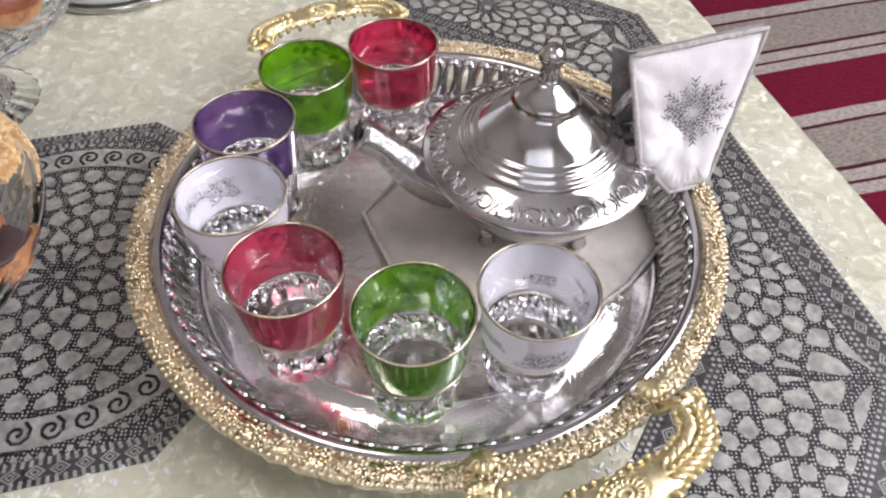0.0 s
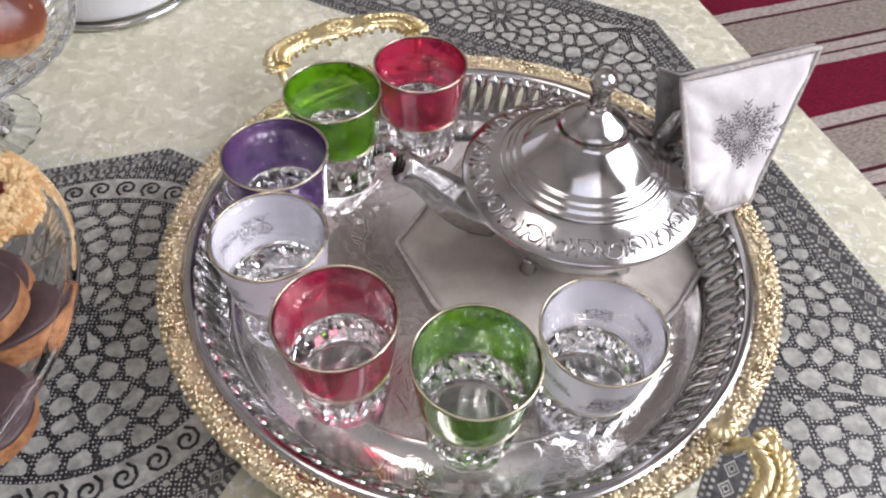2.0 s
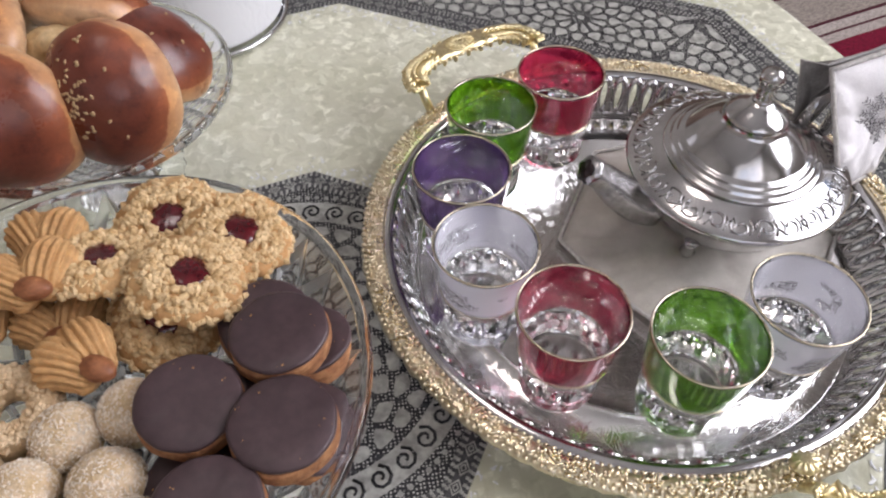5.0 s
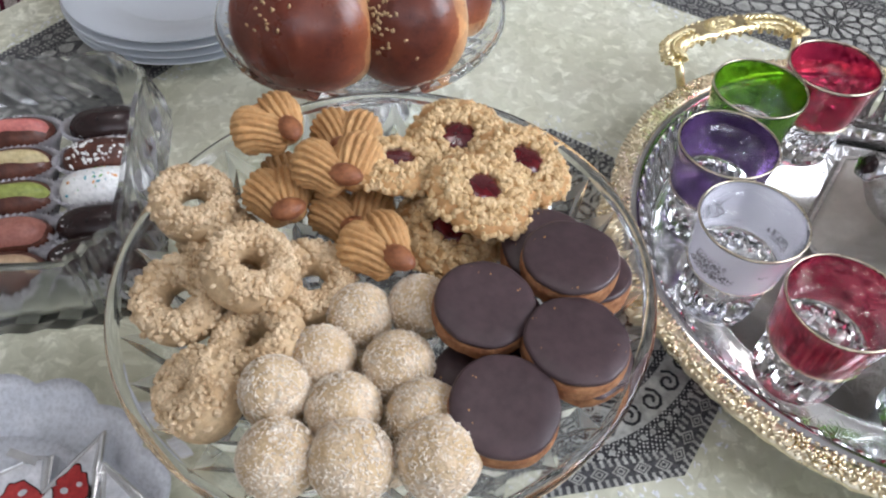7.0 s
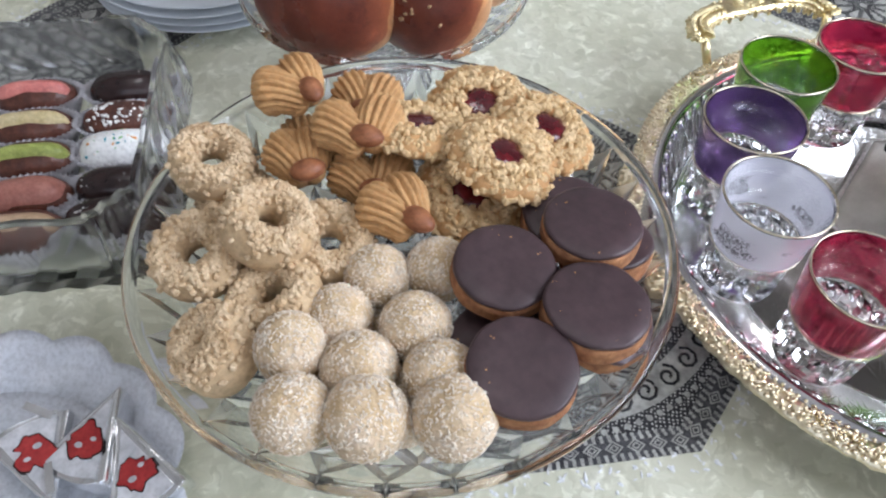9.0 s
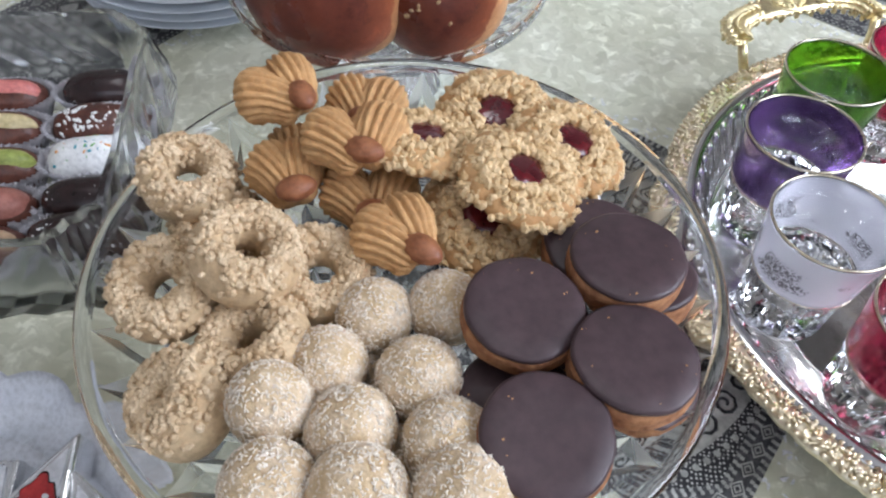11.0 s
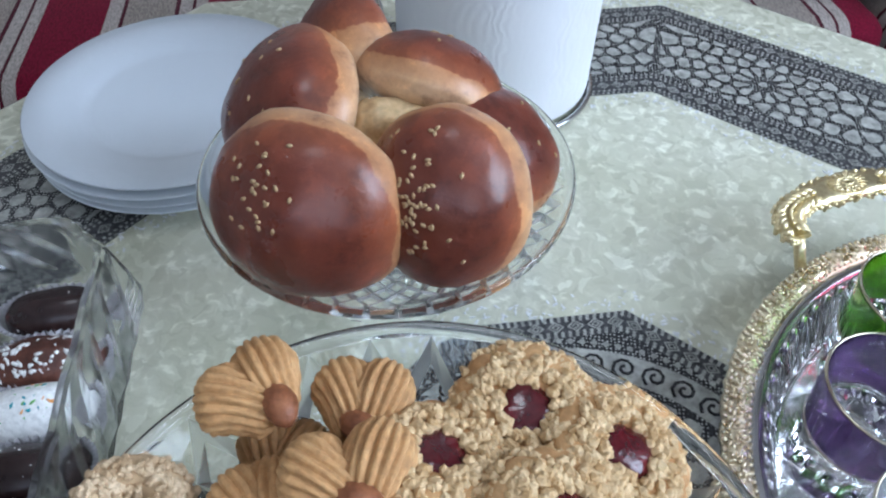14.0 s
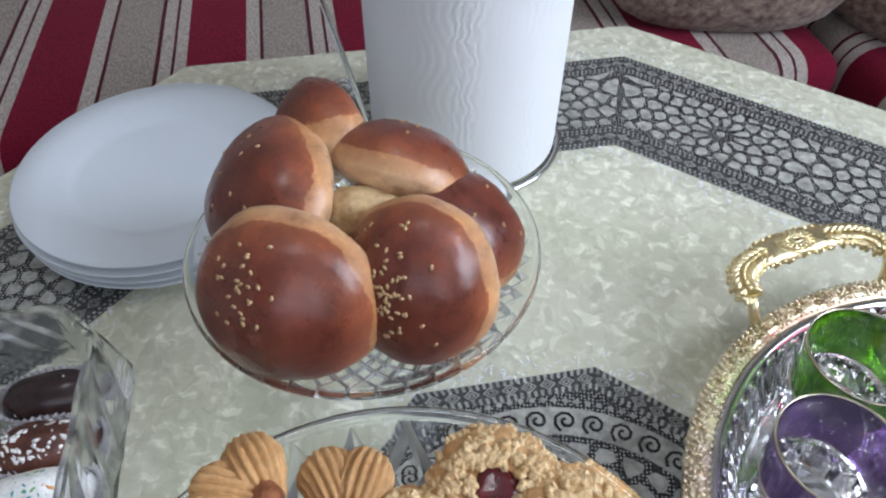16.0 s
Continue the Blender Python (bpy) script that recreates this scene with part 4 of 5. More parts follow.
    # the spout is closed: a dark disc paints the shade of its opening
    mouth = part("spout_mouth_shade", lathe([(0, 0), (0.0060, 0), (0.0060, 0.0006), (0, 0.0006)], 6), t, "dark disc painted for the shade inside the spout", Matrix.Translation(tip + Vector((-0.0010, -0.0006, 0.0012))) @ (tip - c).to_track_quat("Z", "Y").to_matrix().to_4x4(), CHOC_AND_SHADE)
    hp = [Vector((0.044, 0.014, 0.062)), Vector((0.052, 0.018, 0.078)), Vector((0.064, 0.022, 0.084)), Vector((0.074, 0.024, 0.070)), Vector((0.076, 0.026, 0.050)), Vector((0.068, 0.022, 0.036)), Vector((0.054, 0.018, 0.030))]
    part("handle", tube(hp, 0.0042, 10), t, "silver loop handle", mat=SILVER)
    for k in range(4):
        w = radians(45 + 90 * k)
        part("foot", lathe([(0, 0), (0.004, 0), (0.0055, 0.003), (0.0035, 0.008), (0.005, 0.013), (0, 0.014)], 14), t, m=pose(0.040 * math.cos(w), 0.040 * math.sin(w), -0.0035), mat=SILVER)
    return t


teapot()


# ---------------------------------------------------------------- quilted teapot mat and handle cover
def quilt_panel(outline, normal, puff, edge, rings=14, per=16):
    """A padded panel inside a closed outline of 3D points, puffed along its normal, with stitched ripples towards the edge."""
    pts = [Vector(p) for p in outline]
    nrm = Vector(normal).normalized()
    c = sum(pts, Vector()) / len(pts)
    bound = []
    for k, p in enumerate(pts):
        q = pts[(k + 1) % len(pts)]
        bound += [p.lerp(q, i / per) for i in range(per)]
    n = len(bound)
    verts, faces = [c + nrm * puff], []
    for r in range(1, rings + 1):
        s = r / rings
        for k, b in enumerate(bound):
            p = c + (b - c) * s
            d = puff * (1 - s ** 5) + (0.0008 * math.sin(k * 1.9) * math.sin((s - 0.70) / 0.28 * math.pi * 2) * (1 if 0.70 < s < 0.98 else 0)) + 0.0016 * noise.noise(p * 95)
            verts.append(p + nrm * d)
    for k in range(n):
        faces.append((0, 1 + k, 1 + (k + 1) % n))
    for r in range(rings - 1):
        a, b = 1 + r * n, 1 + (r + 1) * n
        faces += [(a + k, b + k, b + (k + 1) % n, a + (k + 1) % n) for k in range(n)]
    back = len(verts)
    verts += [b - nrm * edge for b in bound]
    last = 1 + (rings - 1) * n
    faces += [(last + k, back + k, back + (k + 1) % n, last + (k + 1) % n) for k in range(n)]
    faces.append(tuple(back + k for k in range(n))[::-1])
    return verts, faces, bound


MAT = [(0.035, 0.470), (-0.012, 0.390), (0.010, 0.343), (0.040, 0.306), (0.128, 0.316), (0.152, 0.336), (0.177, 0.368), (0.168, 0.440), (0.125, 0.482)]
q = thing("teapot_mat", (0, 0, 0.0062), "cream quilted cotton mat with braided edge under the teapot", "mat")
v, f, bound = quilt_panel([(x, y, 0.002) for x, y in MAT[::-1]], (0, 0, 1), 0.0035, 0.0018)
part("padding", mesh_of("padding", v, f, MAT_CLOTH), q)
part("braid", tube([b + Vector((0, 0, 0.0012)) for b in bound], 0.0015, 6, True), q, "silver grey braid", mat=PIPING)

TR, TL, BL, BM, BR = Vector((0.212, 0.414, 0.137)), Vector((0.140, 0.404, 0.124)), Vector((0.151, 0.374, 0.074)), Vector((0.178, 0.386, 0.040)), Vector((0.204, 0.397, 0.037))
nrm = (TR - TL).cross(BR - TL)
nrm = nrm if nrm.y < 0 else -nrm
nrm.normalize()
h = thing("teapot_handle_cover", (0, 0, 0), "white quilted handle cover with grey snowflake embroidery", "handle cover")
v, f, bound = quilt_panel([TL, BL, BM, BR, TR], nrm, 0.0065, 0.002)
front = part("front_panel", mesh_of("front_panel", v, f, QUILT), h)
part("braid", tube([b + nrm * 0.0006 for b in bound], 0.0017, 6, True), h, "silver grey braid", mat=PIPING)
off = Vector((-0.010, 0.034, -0.012))
v, f, bound = quilt_panel([TR + Vector((0, 0.006, -0.001)), TR + Vector((-0.012, 0.035, -0.05)), BL + off, TL + off * 0.6, TL + Vector((0, 0.005, 0))], -nrm, 0.004, 0.002)
part("back_panel", mesh_of("back_panel", v, f, QUILT_GREY), h, "grey lined back panel")
bm = bmesh.new()
mid = (TR + TL + BL + BR) / 4 + nrm * 0.0072 + (TR - TL) * 0.02 + Vector((0, 0, 0.003))
ex, ey = (TR - TL).normalized(), (TR - TL).normalized().cross(nrm).normalized()
for k in range(16):
    a = D2 * k / 16
    d = ex * math.cos(a) + ey * math.sin(a)
    e = -ex * math.sin(a) + ey * math.cos(a)
    L = 0.0215 if k % 2 == 0 else 0.017
    join_bm(bm, tube([mid + d * 0.003, mid + d * L * 0.5, mid + d * L], 0.00022, 4))
    for f in (0.3, 0.45, 0.6, 0.75, 0.9):
        for s in (-1, 1):
            join_bm(bm, tube([mid + d * L * f, mid + d * L * (f + 0.14) + e * s * 0.0022], 0.0003, 4))
part("embroidery", bm, front, "grey snowflake embroidery", mat=THREAD)


# ---------------------------------------------------------------- crystal dishes
def cut_bowl(name, x, y, r, z_rim, floor_z, foot_r, count, steep, label, category):
    """Footed pressed-glass dish: smooth inside, its outer face cut into a net of diamonds by crossing grooves."""
    t = thing(name, (x, y, 0.001), label, category)
    zr, fz = z_rim - 0.001, floor_z - 0.001
    inside = lambda q: fz + (zr - 0.002 - fz) * min(1.0, q / (r - 0.006)) ** steep
    step = D2 / count
    fall = 1 - step * 0.60
    radii = [r - 0.0035]
    while radii[-1] > foot_r * 0.62:
        radii.append(radii[-1] * fall)
    radii = radii[::-1]
    rows = len(radii) - 1
    face_at = lambda q, a, deep: Vector((q * math.cos(a), q * math.sin(a), min(inside(q), zr - 0.004) - 0.0078 + deep))
    radius_at = lambda j: radii[int(j)] + (radii[min(rows, int(j) + 1)] - radii[int(j)]) * (j - int(j))
    bm = bmesh.new()
    node = [[bm.verts.new(face_at(radii[j], (k + 0.5 * (j % 2)) * step, 0.0056)) for k in range(count)] for j in range(rows + 1)]
    shrink = 0.58
    for j in range(1, rows):
        o = j % 2
        for k in range(count):
            # diamond between two nodes of ring j, with a node of the ring below and one of the ring above
            lft, rgt = node[j][k], node[j][(k + 1) % count]
            top, low = node[j + 1][(k + o) % count], node[j - 1][(k + o) % count]
            a = (k + 0.5 * o + 0.5) * step
            win = [bm.verts.new(face_at(radius_at(j + dj * shrink), a + da * shrink * step / 2, 0.0)) for dj, da in ((0, -1), (-0.999, 0), (0, 1), (0.999, 0))]
            ring = [lft, low, rgt, top]
            bm.faces.new(win)
            for q in range(4):
                bm.faces.new((ring[q], ring[(q + 1) % 4], win[(q + 1) % 4], win[q])).material_index = 1
    for j, jj in ((0, 1), (rows, rows - 1)):
        for k in range(count):
            o = jj % 2
            bm.faces.new((node[j][k], node[j][(k + 1) % count], node[jj][(k + (0 if o else 1)) % count]))
    bm.faces.new(node[0])
    fine = 4
    prof = [(r - 0.0012, zr - 0.0062), (r, zr - 0.0040), (r, zr - 0.0014), (r - 0.0014, zr), (r - 0.0042, zr), (r - 0.0056, zr - 0.0016)]
    prof += [(q, inside(q)) for q in [(r - 0.006) * (1 - i / 26) for i in range(26)]]
    rings = [[bm.verts.new((q * math.cos(step * k / fine), q * math.sin(step * k / fine), z)) for k in range(count * fine)] for q, z in prof]
    soft = []
    for p, q in zip(rings, rings[1:]):
        for k in range(count * fine):
            j = (k + 1) % (count * fine)
            soft.append(bm.faces.new((p[k], p[j], q[j], q[k])))
    soft.append(bm.faces.new(rings[-1]))
    turn = 2 if rows % 2 else 0
    for k in range(count):
        soft.append(bm.faces.new([node[rows][k], node[rows][(k + 1) % count]] + [rings[0][(fine * k + turn + q) % (count * fine)] for q in range(fine, -1, -1)]))
    for f in soft:
        f.smooth = True
    bmesh.ops.recalc_face_normals(bm, faces=bm.faces)
    ob = part("glass_body", bm, t, "clear cut crystal with a net of diamonds", mat=CRYSTAL, smooth=False)
    ob.data.materials.append(GROUND)
    ob.visible_shadow = False
    low = face_at(radii[0], 0, 0.0056).z - 0.0006
    foot = part("foot", lathe([(0, 0.0), (foot_r, 0.0), (foot_r + 0.001, 0.003), (foot_r * 0.7, 0.008), (foot_r * 0.36, low * 0.45), (foot_r * 0.34, low * 0.7), (foot_r * 0.5, low), (0, low)], 48, lambda q, z, a: (q * (1 + (0.04 * abs(math.sin(12 * a)) if q > foot_r * 0.6 else 0)), z)), t, "fluted glass foot", mat=CRYSTAL, smooth=False)
    foot.visible_shadow = False
    return t


DISH_Z = 0.0610
cut_bowl("cookie_dish", -0.2669, 0.2645, 0.1245, 0.1075, DISH_Z, 0.056, 30, 4.5, "round footed cut crystal dish full of assorted cookies", "dish")
cut_bowl("bread_bowl", -0.3192, 0.5010, 0.1000, 0.0880, 0.058, 0.045, 42, 2.4, "footed cut crystal bowl holding glazed bread buns", "bowl")


# ---------------------------------------------------------------- cookies
def rough_lathe(profile, seg, seed, amount, lobes=0, lobe=0.0):
    return lathe(profile, seg, lambda r, z, a: (r * (1 + (lobe * abs(math.cos(lobes * a / 2)) if lobes else 0) + amount * noise.noise(Vector((math.cos(a) * 2.2, math.sin(a) * 2.2, seed + z * 60)))), z + 0.0004 * noise.noise(Vector((r * 300, a * 3, seed)))))


def choc_cookie_meshes():
    out = []
    for s in (1, 7, 13):
        base = to_mesh("biscuit_base", rough_lathe([(0, 0.0036), (0.0200, 0.0036), (0.0220, 0.0046), (0.0224, 0.0060), (0.0219, 0.0072), (0.0225, 0.0092), (0.0224, 0.0128), (0.0214, 0.0138), (0, 0.0138)], 56, s, 0.035), TAN_BISCUIT)
        top = to_mesh("chocolate_top", rough_lathe([(0, 0.0137), (0.0208, 0.0137), (0.0221, 0.0144), (0.0220, 0.0156), (0.0207, 0.0164), (0.014, 0.0166), (0, 0.0166)], 64, s + 3, 0.03), CHOC)
        out.append((base, top))
    return out


CHOC_MESHES = choc_cookie_meshes()


def crumb_mesh(seed):
    g = random.Random(seed)
    pl = []
    mid = g.uniform(0, D2)
    for _ in range(12):
        a, r = g.gauss(mid, 1.1), 0.0205 * g.uniform(0.3, 1) ** 0.3
        k = g.uniform(0.0002, 0.00055)
        pl.append(((r * math.cos(a), r * math.sin(a), 0.0166 - (0.0004 if r > 0.017 else 0)), (k * 1.3, k, k * 0.6), (0, 0, 1)))
    return lumps("crumbs", pl, BISCUIT, g, 0.3, False)


CRUMB_MESHES = [crumb_mesh(k) for k in (31, 32, 33)]
rng = random.Random(21)
for i, (x, y, z, rx, ry) in enumerate(((-0.2196, 0.2423, 0.1160, 3, 0), (-0.1825, 0.2710, 0.1175, 2, -3), (-0.1805, 0.2269, 0.1175, 0, -3), (-0.2092, 0.1947, 0.1165, -2, -2), (-0.1910, 0.2880, 0.1020, 4, -5), (-0.2190, 0.2140, 0.0985, 2, -3),
                                       (-0.1735, 0.2760, 0.1000, 0, -14), (-0.1715, 0.2320, 0.1000, 0, -14), (-0.2150, 0.2480, 0.0975, -2, 2))):
    a, b = CHOC_MESHES[i % 3]
    t = thing("chocolate_cookie", pose(x, y, z, rx, ry, rng.uniform(0, 360)) @ pose(0, 0, -0.0166), "round biscuit topped with smooth dark chocolate", "cookie", "chocolate topped cookies in the dish")
    part("biscuit_base", a, t)
    top = part("chocolate_top", b, t, "dark chocolate glaze")
    tagged(part("crumbs", CRUMB_MESHES[i % 3], top, "pale biscuit crumbs"), kind="stuff")


def nut_cover(name, count, size, surface, mat, seed):
    g = random.Random(seed)
    return lumps(name, [(p, (size * g.uniform(0.7, 1.3), size * g.uniform(0.6, 1.0), size * g.uniform(0.75, 1.1)), nr) for p, nr in (surface(g) for _ in range(count))], mat, g, 0.13, False)


def jam_meshes(seed):
    base = to_mesh("biscuit_base", rough_lathe([(0, 0), (0.020, 0), (0.0248, 0.003), (0.0260, 0.006), (0.0242, 0.0095), (0.017, 0.0118), (0.009, 0.0108), (0, 0.0100)], 78, seed, 0.03, 13, 0.08), BISCUIT)

    def surf(g):
        a, r = g.uniform(0, D2), 0.0090 + 0.0190 * g.uniform(0, 1) ** 0.75
        z = 0.0118 if r < 0.0185 else 0.0118 - (r - 0.0185) * 0.75
        out = max(0, (r - 0.016) / 0.01)
        return (r * math.cos(a), r * math.sin(a), z + g.uniform(-0.0004, 0.0008)), (math.cos(a) * out * .8 + g.uniform(-.3, .3), math.sin(a) * out * .8 + g.uniform(-.3, .3), 1)
    nuts = nut_cover("nut_coating", 420, 0.0026, surf, NUTS, seed)
    jam = to_mesh("jam_centre", rough_lathe([(0, 0.0098), (0.0104, 0.0100), (0.0098, 0.0116), (0.006, 0.0126), (0, 0.0128)], 40, seed + 2, 0.22), JAM)
    return base, nuts, jam


JAM_MESHES = [jam_meshes(3), jam_meshes(9)]
for i, (x, y, z, rx, ry) in enumerate(((-0.2243, 0.3093, 0.1165, 16, 4), (-0.2400, 0.3515, 0.1095, 14, 2), (-0.2030, 0.3410, 0.1075, 12, -14), (-0.2690, 0.3295, 0.1130, 12, -14), (-0.2385, 0.2985, 0.0985, 16, 0), (-0.2280, 0.3300, 0.0900, 2, 3))):
    t = thing("jam_cookie", pose(x, y, z, rx, ry, rng.uniform(0, 360)) @ pose(0, 0, -0.0115), "flower shaped cookie with chopped nuts and red jam centre", "cookie", "jam cookies in the dish")
    a, b, c = JAM_MESHES[i % 2]
    part("biscuit_base", a, t)
    tagged(part("nut_coating", b, t, "chopped roasted nuts"), kind="stuff")
    part("jam_centre", c, t, "glossy dark red jam")


def finger_mesh(seed, bend):
    """One piped ribbed lobe, thick at the far end and drawn to a point at the near end."""
    path = [Vector((math.sin(f * bend) * 0.007, f * 0.0285, 0.0085 + 0.0035 * math.sin(f * math.pi))) for f in [i / 22 for i in range(23)]]
    prof = lambda f: 0.0012 + (0.0068 + 0.0042 * min(1, f * 1.5)) * min(1.0, max(0.0, (1 - (max(0, f - 0.62) / 0.385) ** 2.4))) ** 0.5 * min(1, 0.62 + f * 4) * (1 + 0.04 * math.sin(f * 9 + seed))
    return to_mesh("piped_lobe", tube(path, prof, 190, section=lambda f, w: 0.88 + 0.20 * abs(math.cos(9.0 * w + f * 3.6)) ** 0.8 + 0.07 * noise.noise(Vector((math.cos(w) * 2.5 + seed, math.sin(w) * 2.5, f * 7)))), BISCUIT)


LOBES = [finger_mesh(1, 0.9), finger_mesh(4, -0.9)]
ALMOND_MESH = to_mesh("almond", lathe([(0, -0.0098), (0.0024, -0.0088), (0.0046, -0.0055), (0.0055, -0.001), (0.0052, 0.003), (0.0036, 0.0072), (0.0016, 0.0094), (0, 0.0100)], 24, lambda r, z, a: (r * (1 + 0.03 * math.cos(9 * a)), z)), ALMOND)
# place of the almond end, heading of each lobe, tilt
for x, y, z, h1, h2, tilt, lie in ((-0.3265, 0.3355, 0.1190, 184, 112, 4, 35), (-0.2990, 0.3360, 0.1080, 128, 64, 4, 60), (-0.3200, 0.2940, 0.1040, 146, 92, 4, 120), (-0.2923, 0.3055, 0.1195, 162, 66, 8, 80), (-0.2615, 0.2660, 0.1090, 166, 108, 4, 60), (-0.2860, 0.2930, 0.0960, 150, 66, 3, 90), (-0.3280, 0.3160, 0.0910, 120, 60, 2, 70)):
    t = thing("piped_cookie", pose(x, y, z - 0.0150, 0, 0, 0), "piped ribbed butter cookie with a whole almond", "cookie", "piped almond cookies in the dish")
    for k, h in enumerate((h1, h2)):
        part("piped_lobe", LOBES[k], t, m=pose(0.001 * math.cos(radians(h)), 0.001 * math.sin(radians(h)) - 0.001, 0, 0, 0, h - 90) @ pose(0, 0, 0, tilt - 3, 0, 0))
    part("almond", ALMOND_MESH, t, "whole brown almond", pose(0.001, -0.001, 0.0178, 90, 0, lie) @ Matrix.Diagonal((1.10, 0.95, 0.92, 1)))


def ring_meshes(seed, R, r, h):
    """A nut-rolled ring biscuit with a narrow hole."""
    bm = bmesh.new()
    n, k = 40, 18
    grid = [[bm.verts.new(((R + r * math.cos(b) * (1 + 0.05 * noise.noise(Vector((math.cos(a), math.sin(a), seed + b))))) * math.cos(a), (R + r * math.cos(b)) * math.sin(a), r * h * math.sin(b))) for b in [D2 * j / k for j in range(k)]] for a in [D2 * i / n for i in range(n)]]
    for i in range(n):
        for j in range(k):
            bm.faces.new((grid[i][j], grid[(i + 1) % n][j], grid[(i + 1) % n][(j + 1) % k], grid[i][(j + 1) % k]))
    bmesh.ops.recalc_face_normals(bm, faces=bm.faces)
    base = to_mesh("ring_base", bm, PALE_BISCUIT)

    def surf(g):
        a, b = g.uniform(0, D2), min(2.9, max(0.15, g.gauss(1.45, 0.58)))
        c = Vector(((R + r * math.cos(b)) * math.cos(a), (R + r * math.cos(b)) * math.sin(a), r * h * math.sin(b)))
        nr = Vector((math.cos(b) * math.cos(a), math.cos(b) * math.sin(a), math.sin(b)))
        return c + nr * 0.0002, nr + Vector((g.uniform(-.4, .4), g.uniform(-.4, .4), g.uniform(-.4, .4)))
    return base, nut_cover("nut_coating", 360 if R > 0.012 else 460, 0.0019, surf, PALE_NUTS, seed)


RINGS = [ring_meshes(2, 0.0138, 0.0076, 1.42), ring_meshes(8, 0.0137, 0.0077, 1.46), ring_meshes(5, 0.0102, 0.0112, 1.14)]
for i, (x, y, z, rx, ry) in enumerate(((-0.3705, 0.2980, 0.0985, 14, -4), (-0.3255, 0.2500, 0.1140, 22, 6), (-0.3565, 0.2385, 0.1010, 12, -8), (-0.3015, 0.2585, 0.0940, 10, 10), (-0.3170, 0.2230, 0.0960, 16, 2), (-0.3365, 0.1970, 0.0930, 26, -12), (-0.3560, 0.2860, 0.0820, 0, 0), (-0.3360, 0.2580, 0.0820, 2, 3))):
    t = thing("nut_ring_cookie", pose(x, y, z, rx, ry, rng.uniform(0, 360)), "ring shaped cookie rolled in chopped pale nuts", "cookie", "nut ring cookies in the dish")
    a, b = RINGS[2 if i == 5 else i % 2]
    part("ring_base", a, t)
    tagged(part("nut_coating", b, t, "finely chopped nuts"), kind="stuff")


def ball_meshes(seed):
    bm = bmesh.new()
    bmesh.ops.create_icosphere(bm, subdivisions=4, radius=0.0152)
    for v in bm.verts:
        v.co *= 1 + 0.05 * noise.noise(v.co * 90 + Vector((seed, 0, 0))) + 0.03 * noise.noise(v.co * 260)
        v.co.z *= 0.92
    g = random.Random(seed)
    pl = []
    for _ in range(1100):
        d = Vector((g.gauss(0, 1), g.gauss(0, 1), g.gauss(0.25, 1))).normalized()
        tilt = d + Vector((g.uniform(-1, 1), g.uniform(-1, 1), g.uniform(-1, 1))) * 0.5
        pl.append((Vector((d.x * 0.0153, d.y * 0.0153, d.z * 0.0141)), (g.uniform(0.0005, 0.0012), 0.00032, 0.00028), tilt))
    return to_mesh("ball_core", bm, BALL), lumps("coconut_coating", pl, COCONUT, g, 0.15, False)


BALLS = [ball_meshes(5), ball_meshes(15), ball_meshes(25)]
for i, (x, y, z, s) in enumerate(((-0.2758, 0.2433, 0.0945, 1.0), (-0.2490, 0.2510, 0.0945, 1.0), (-0.2890, 0.2190, 0.0945, 1.02), (-0.2545, 0.2180, 0.0965, 1.04), (-0.3030, 0.1980, 0.1000, 1.0), (-0.2742, 0.1940, 0.0985, 1.06), (-0.2400, 0.1935, 0.1000, 1.05),
                                (-0.2950, 0.1690, 0.1030, 1.04), (-0.2660, 0.1700, 0.1050, 1.10), (-0.2330, 0.1750, 0.1050, 1.10), (-0.2560, 0.1860, 0.0800, 1.0), (-0.2880, 0.1860, 0.0800, 1.0), (-0.2620, 0.2120, 0.0770, 1.0), (-0.2850, 0.2050, 0.0770, 1.0), (-0.2520, 0.2000, 0.0790, 1.0), (-0.2790, 0.2300, 0.0765, 1.0))):
    t = thing("coconut_ball", pose(x, y, z, rng.uniform(-20, 20), rng.uniform(-20, 20), rng.uniform(0, 360)) @ Matrix.Diagonal((s, s, s * (1.25 if i == 4 else 1.08 if i == 7 else 1.0), 1)), "round pale sweet rolled in shredded coconut", "sweet", "coconut balls in the dish")
    a, b = BALLS[i % 3]
    part("ball_core", a, t)
    tagged(part("coconut_coating", b, t, "white coconut shreds"), kind="stuff")


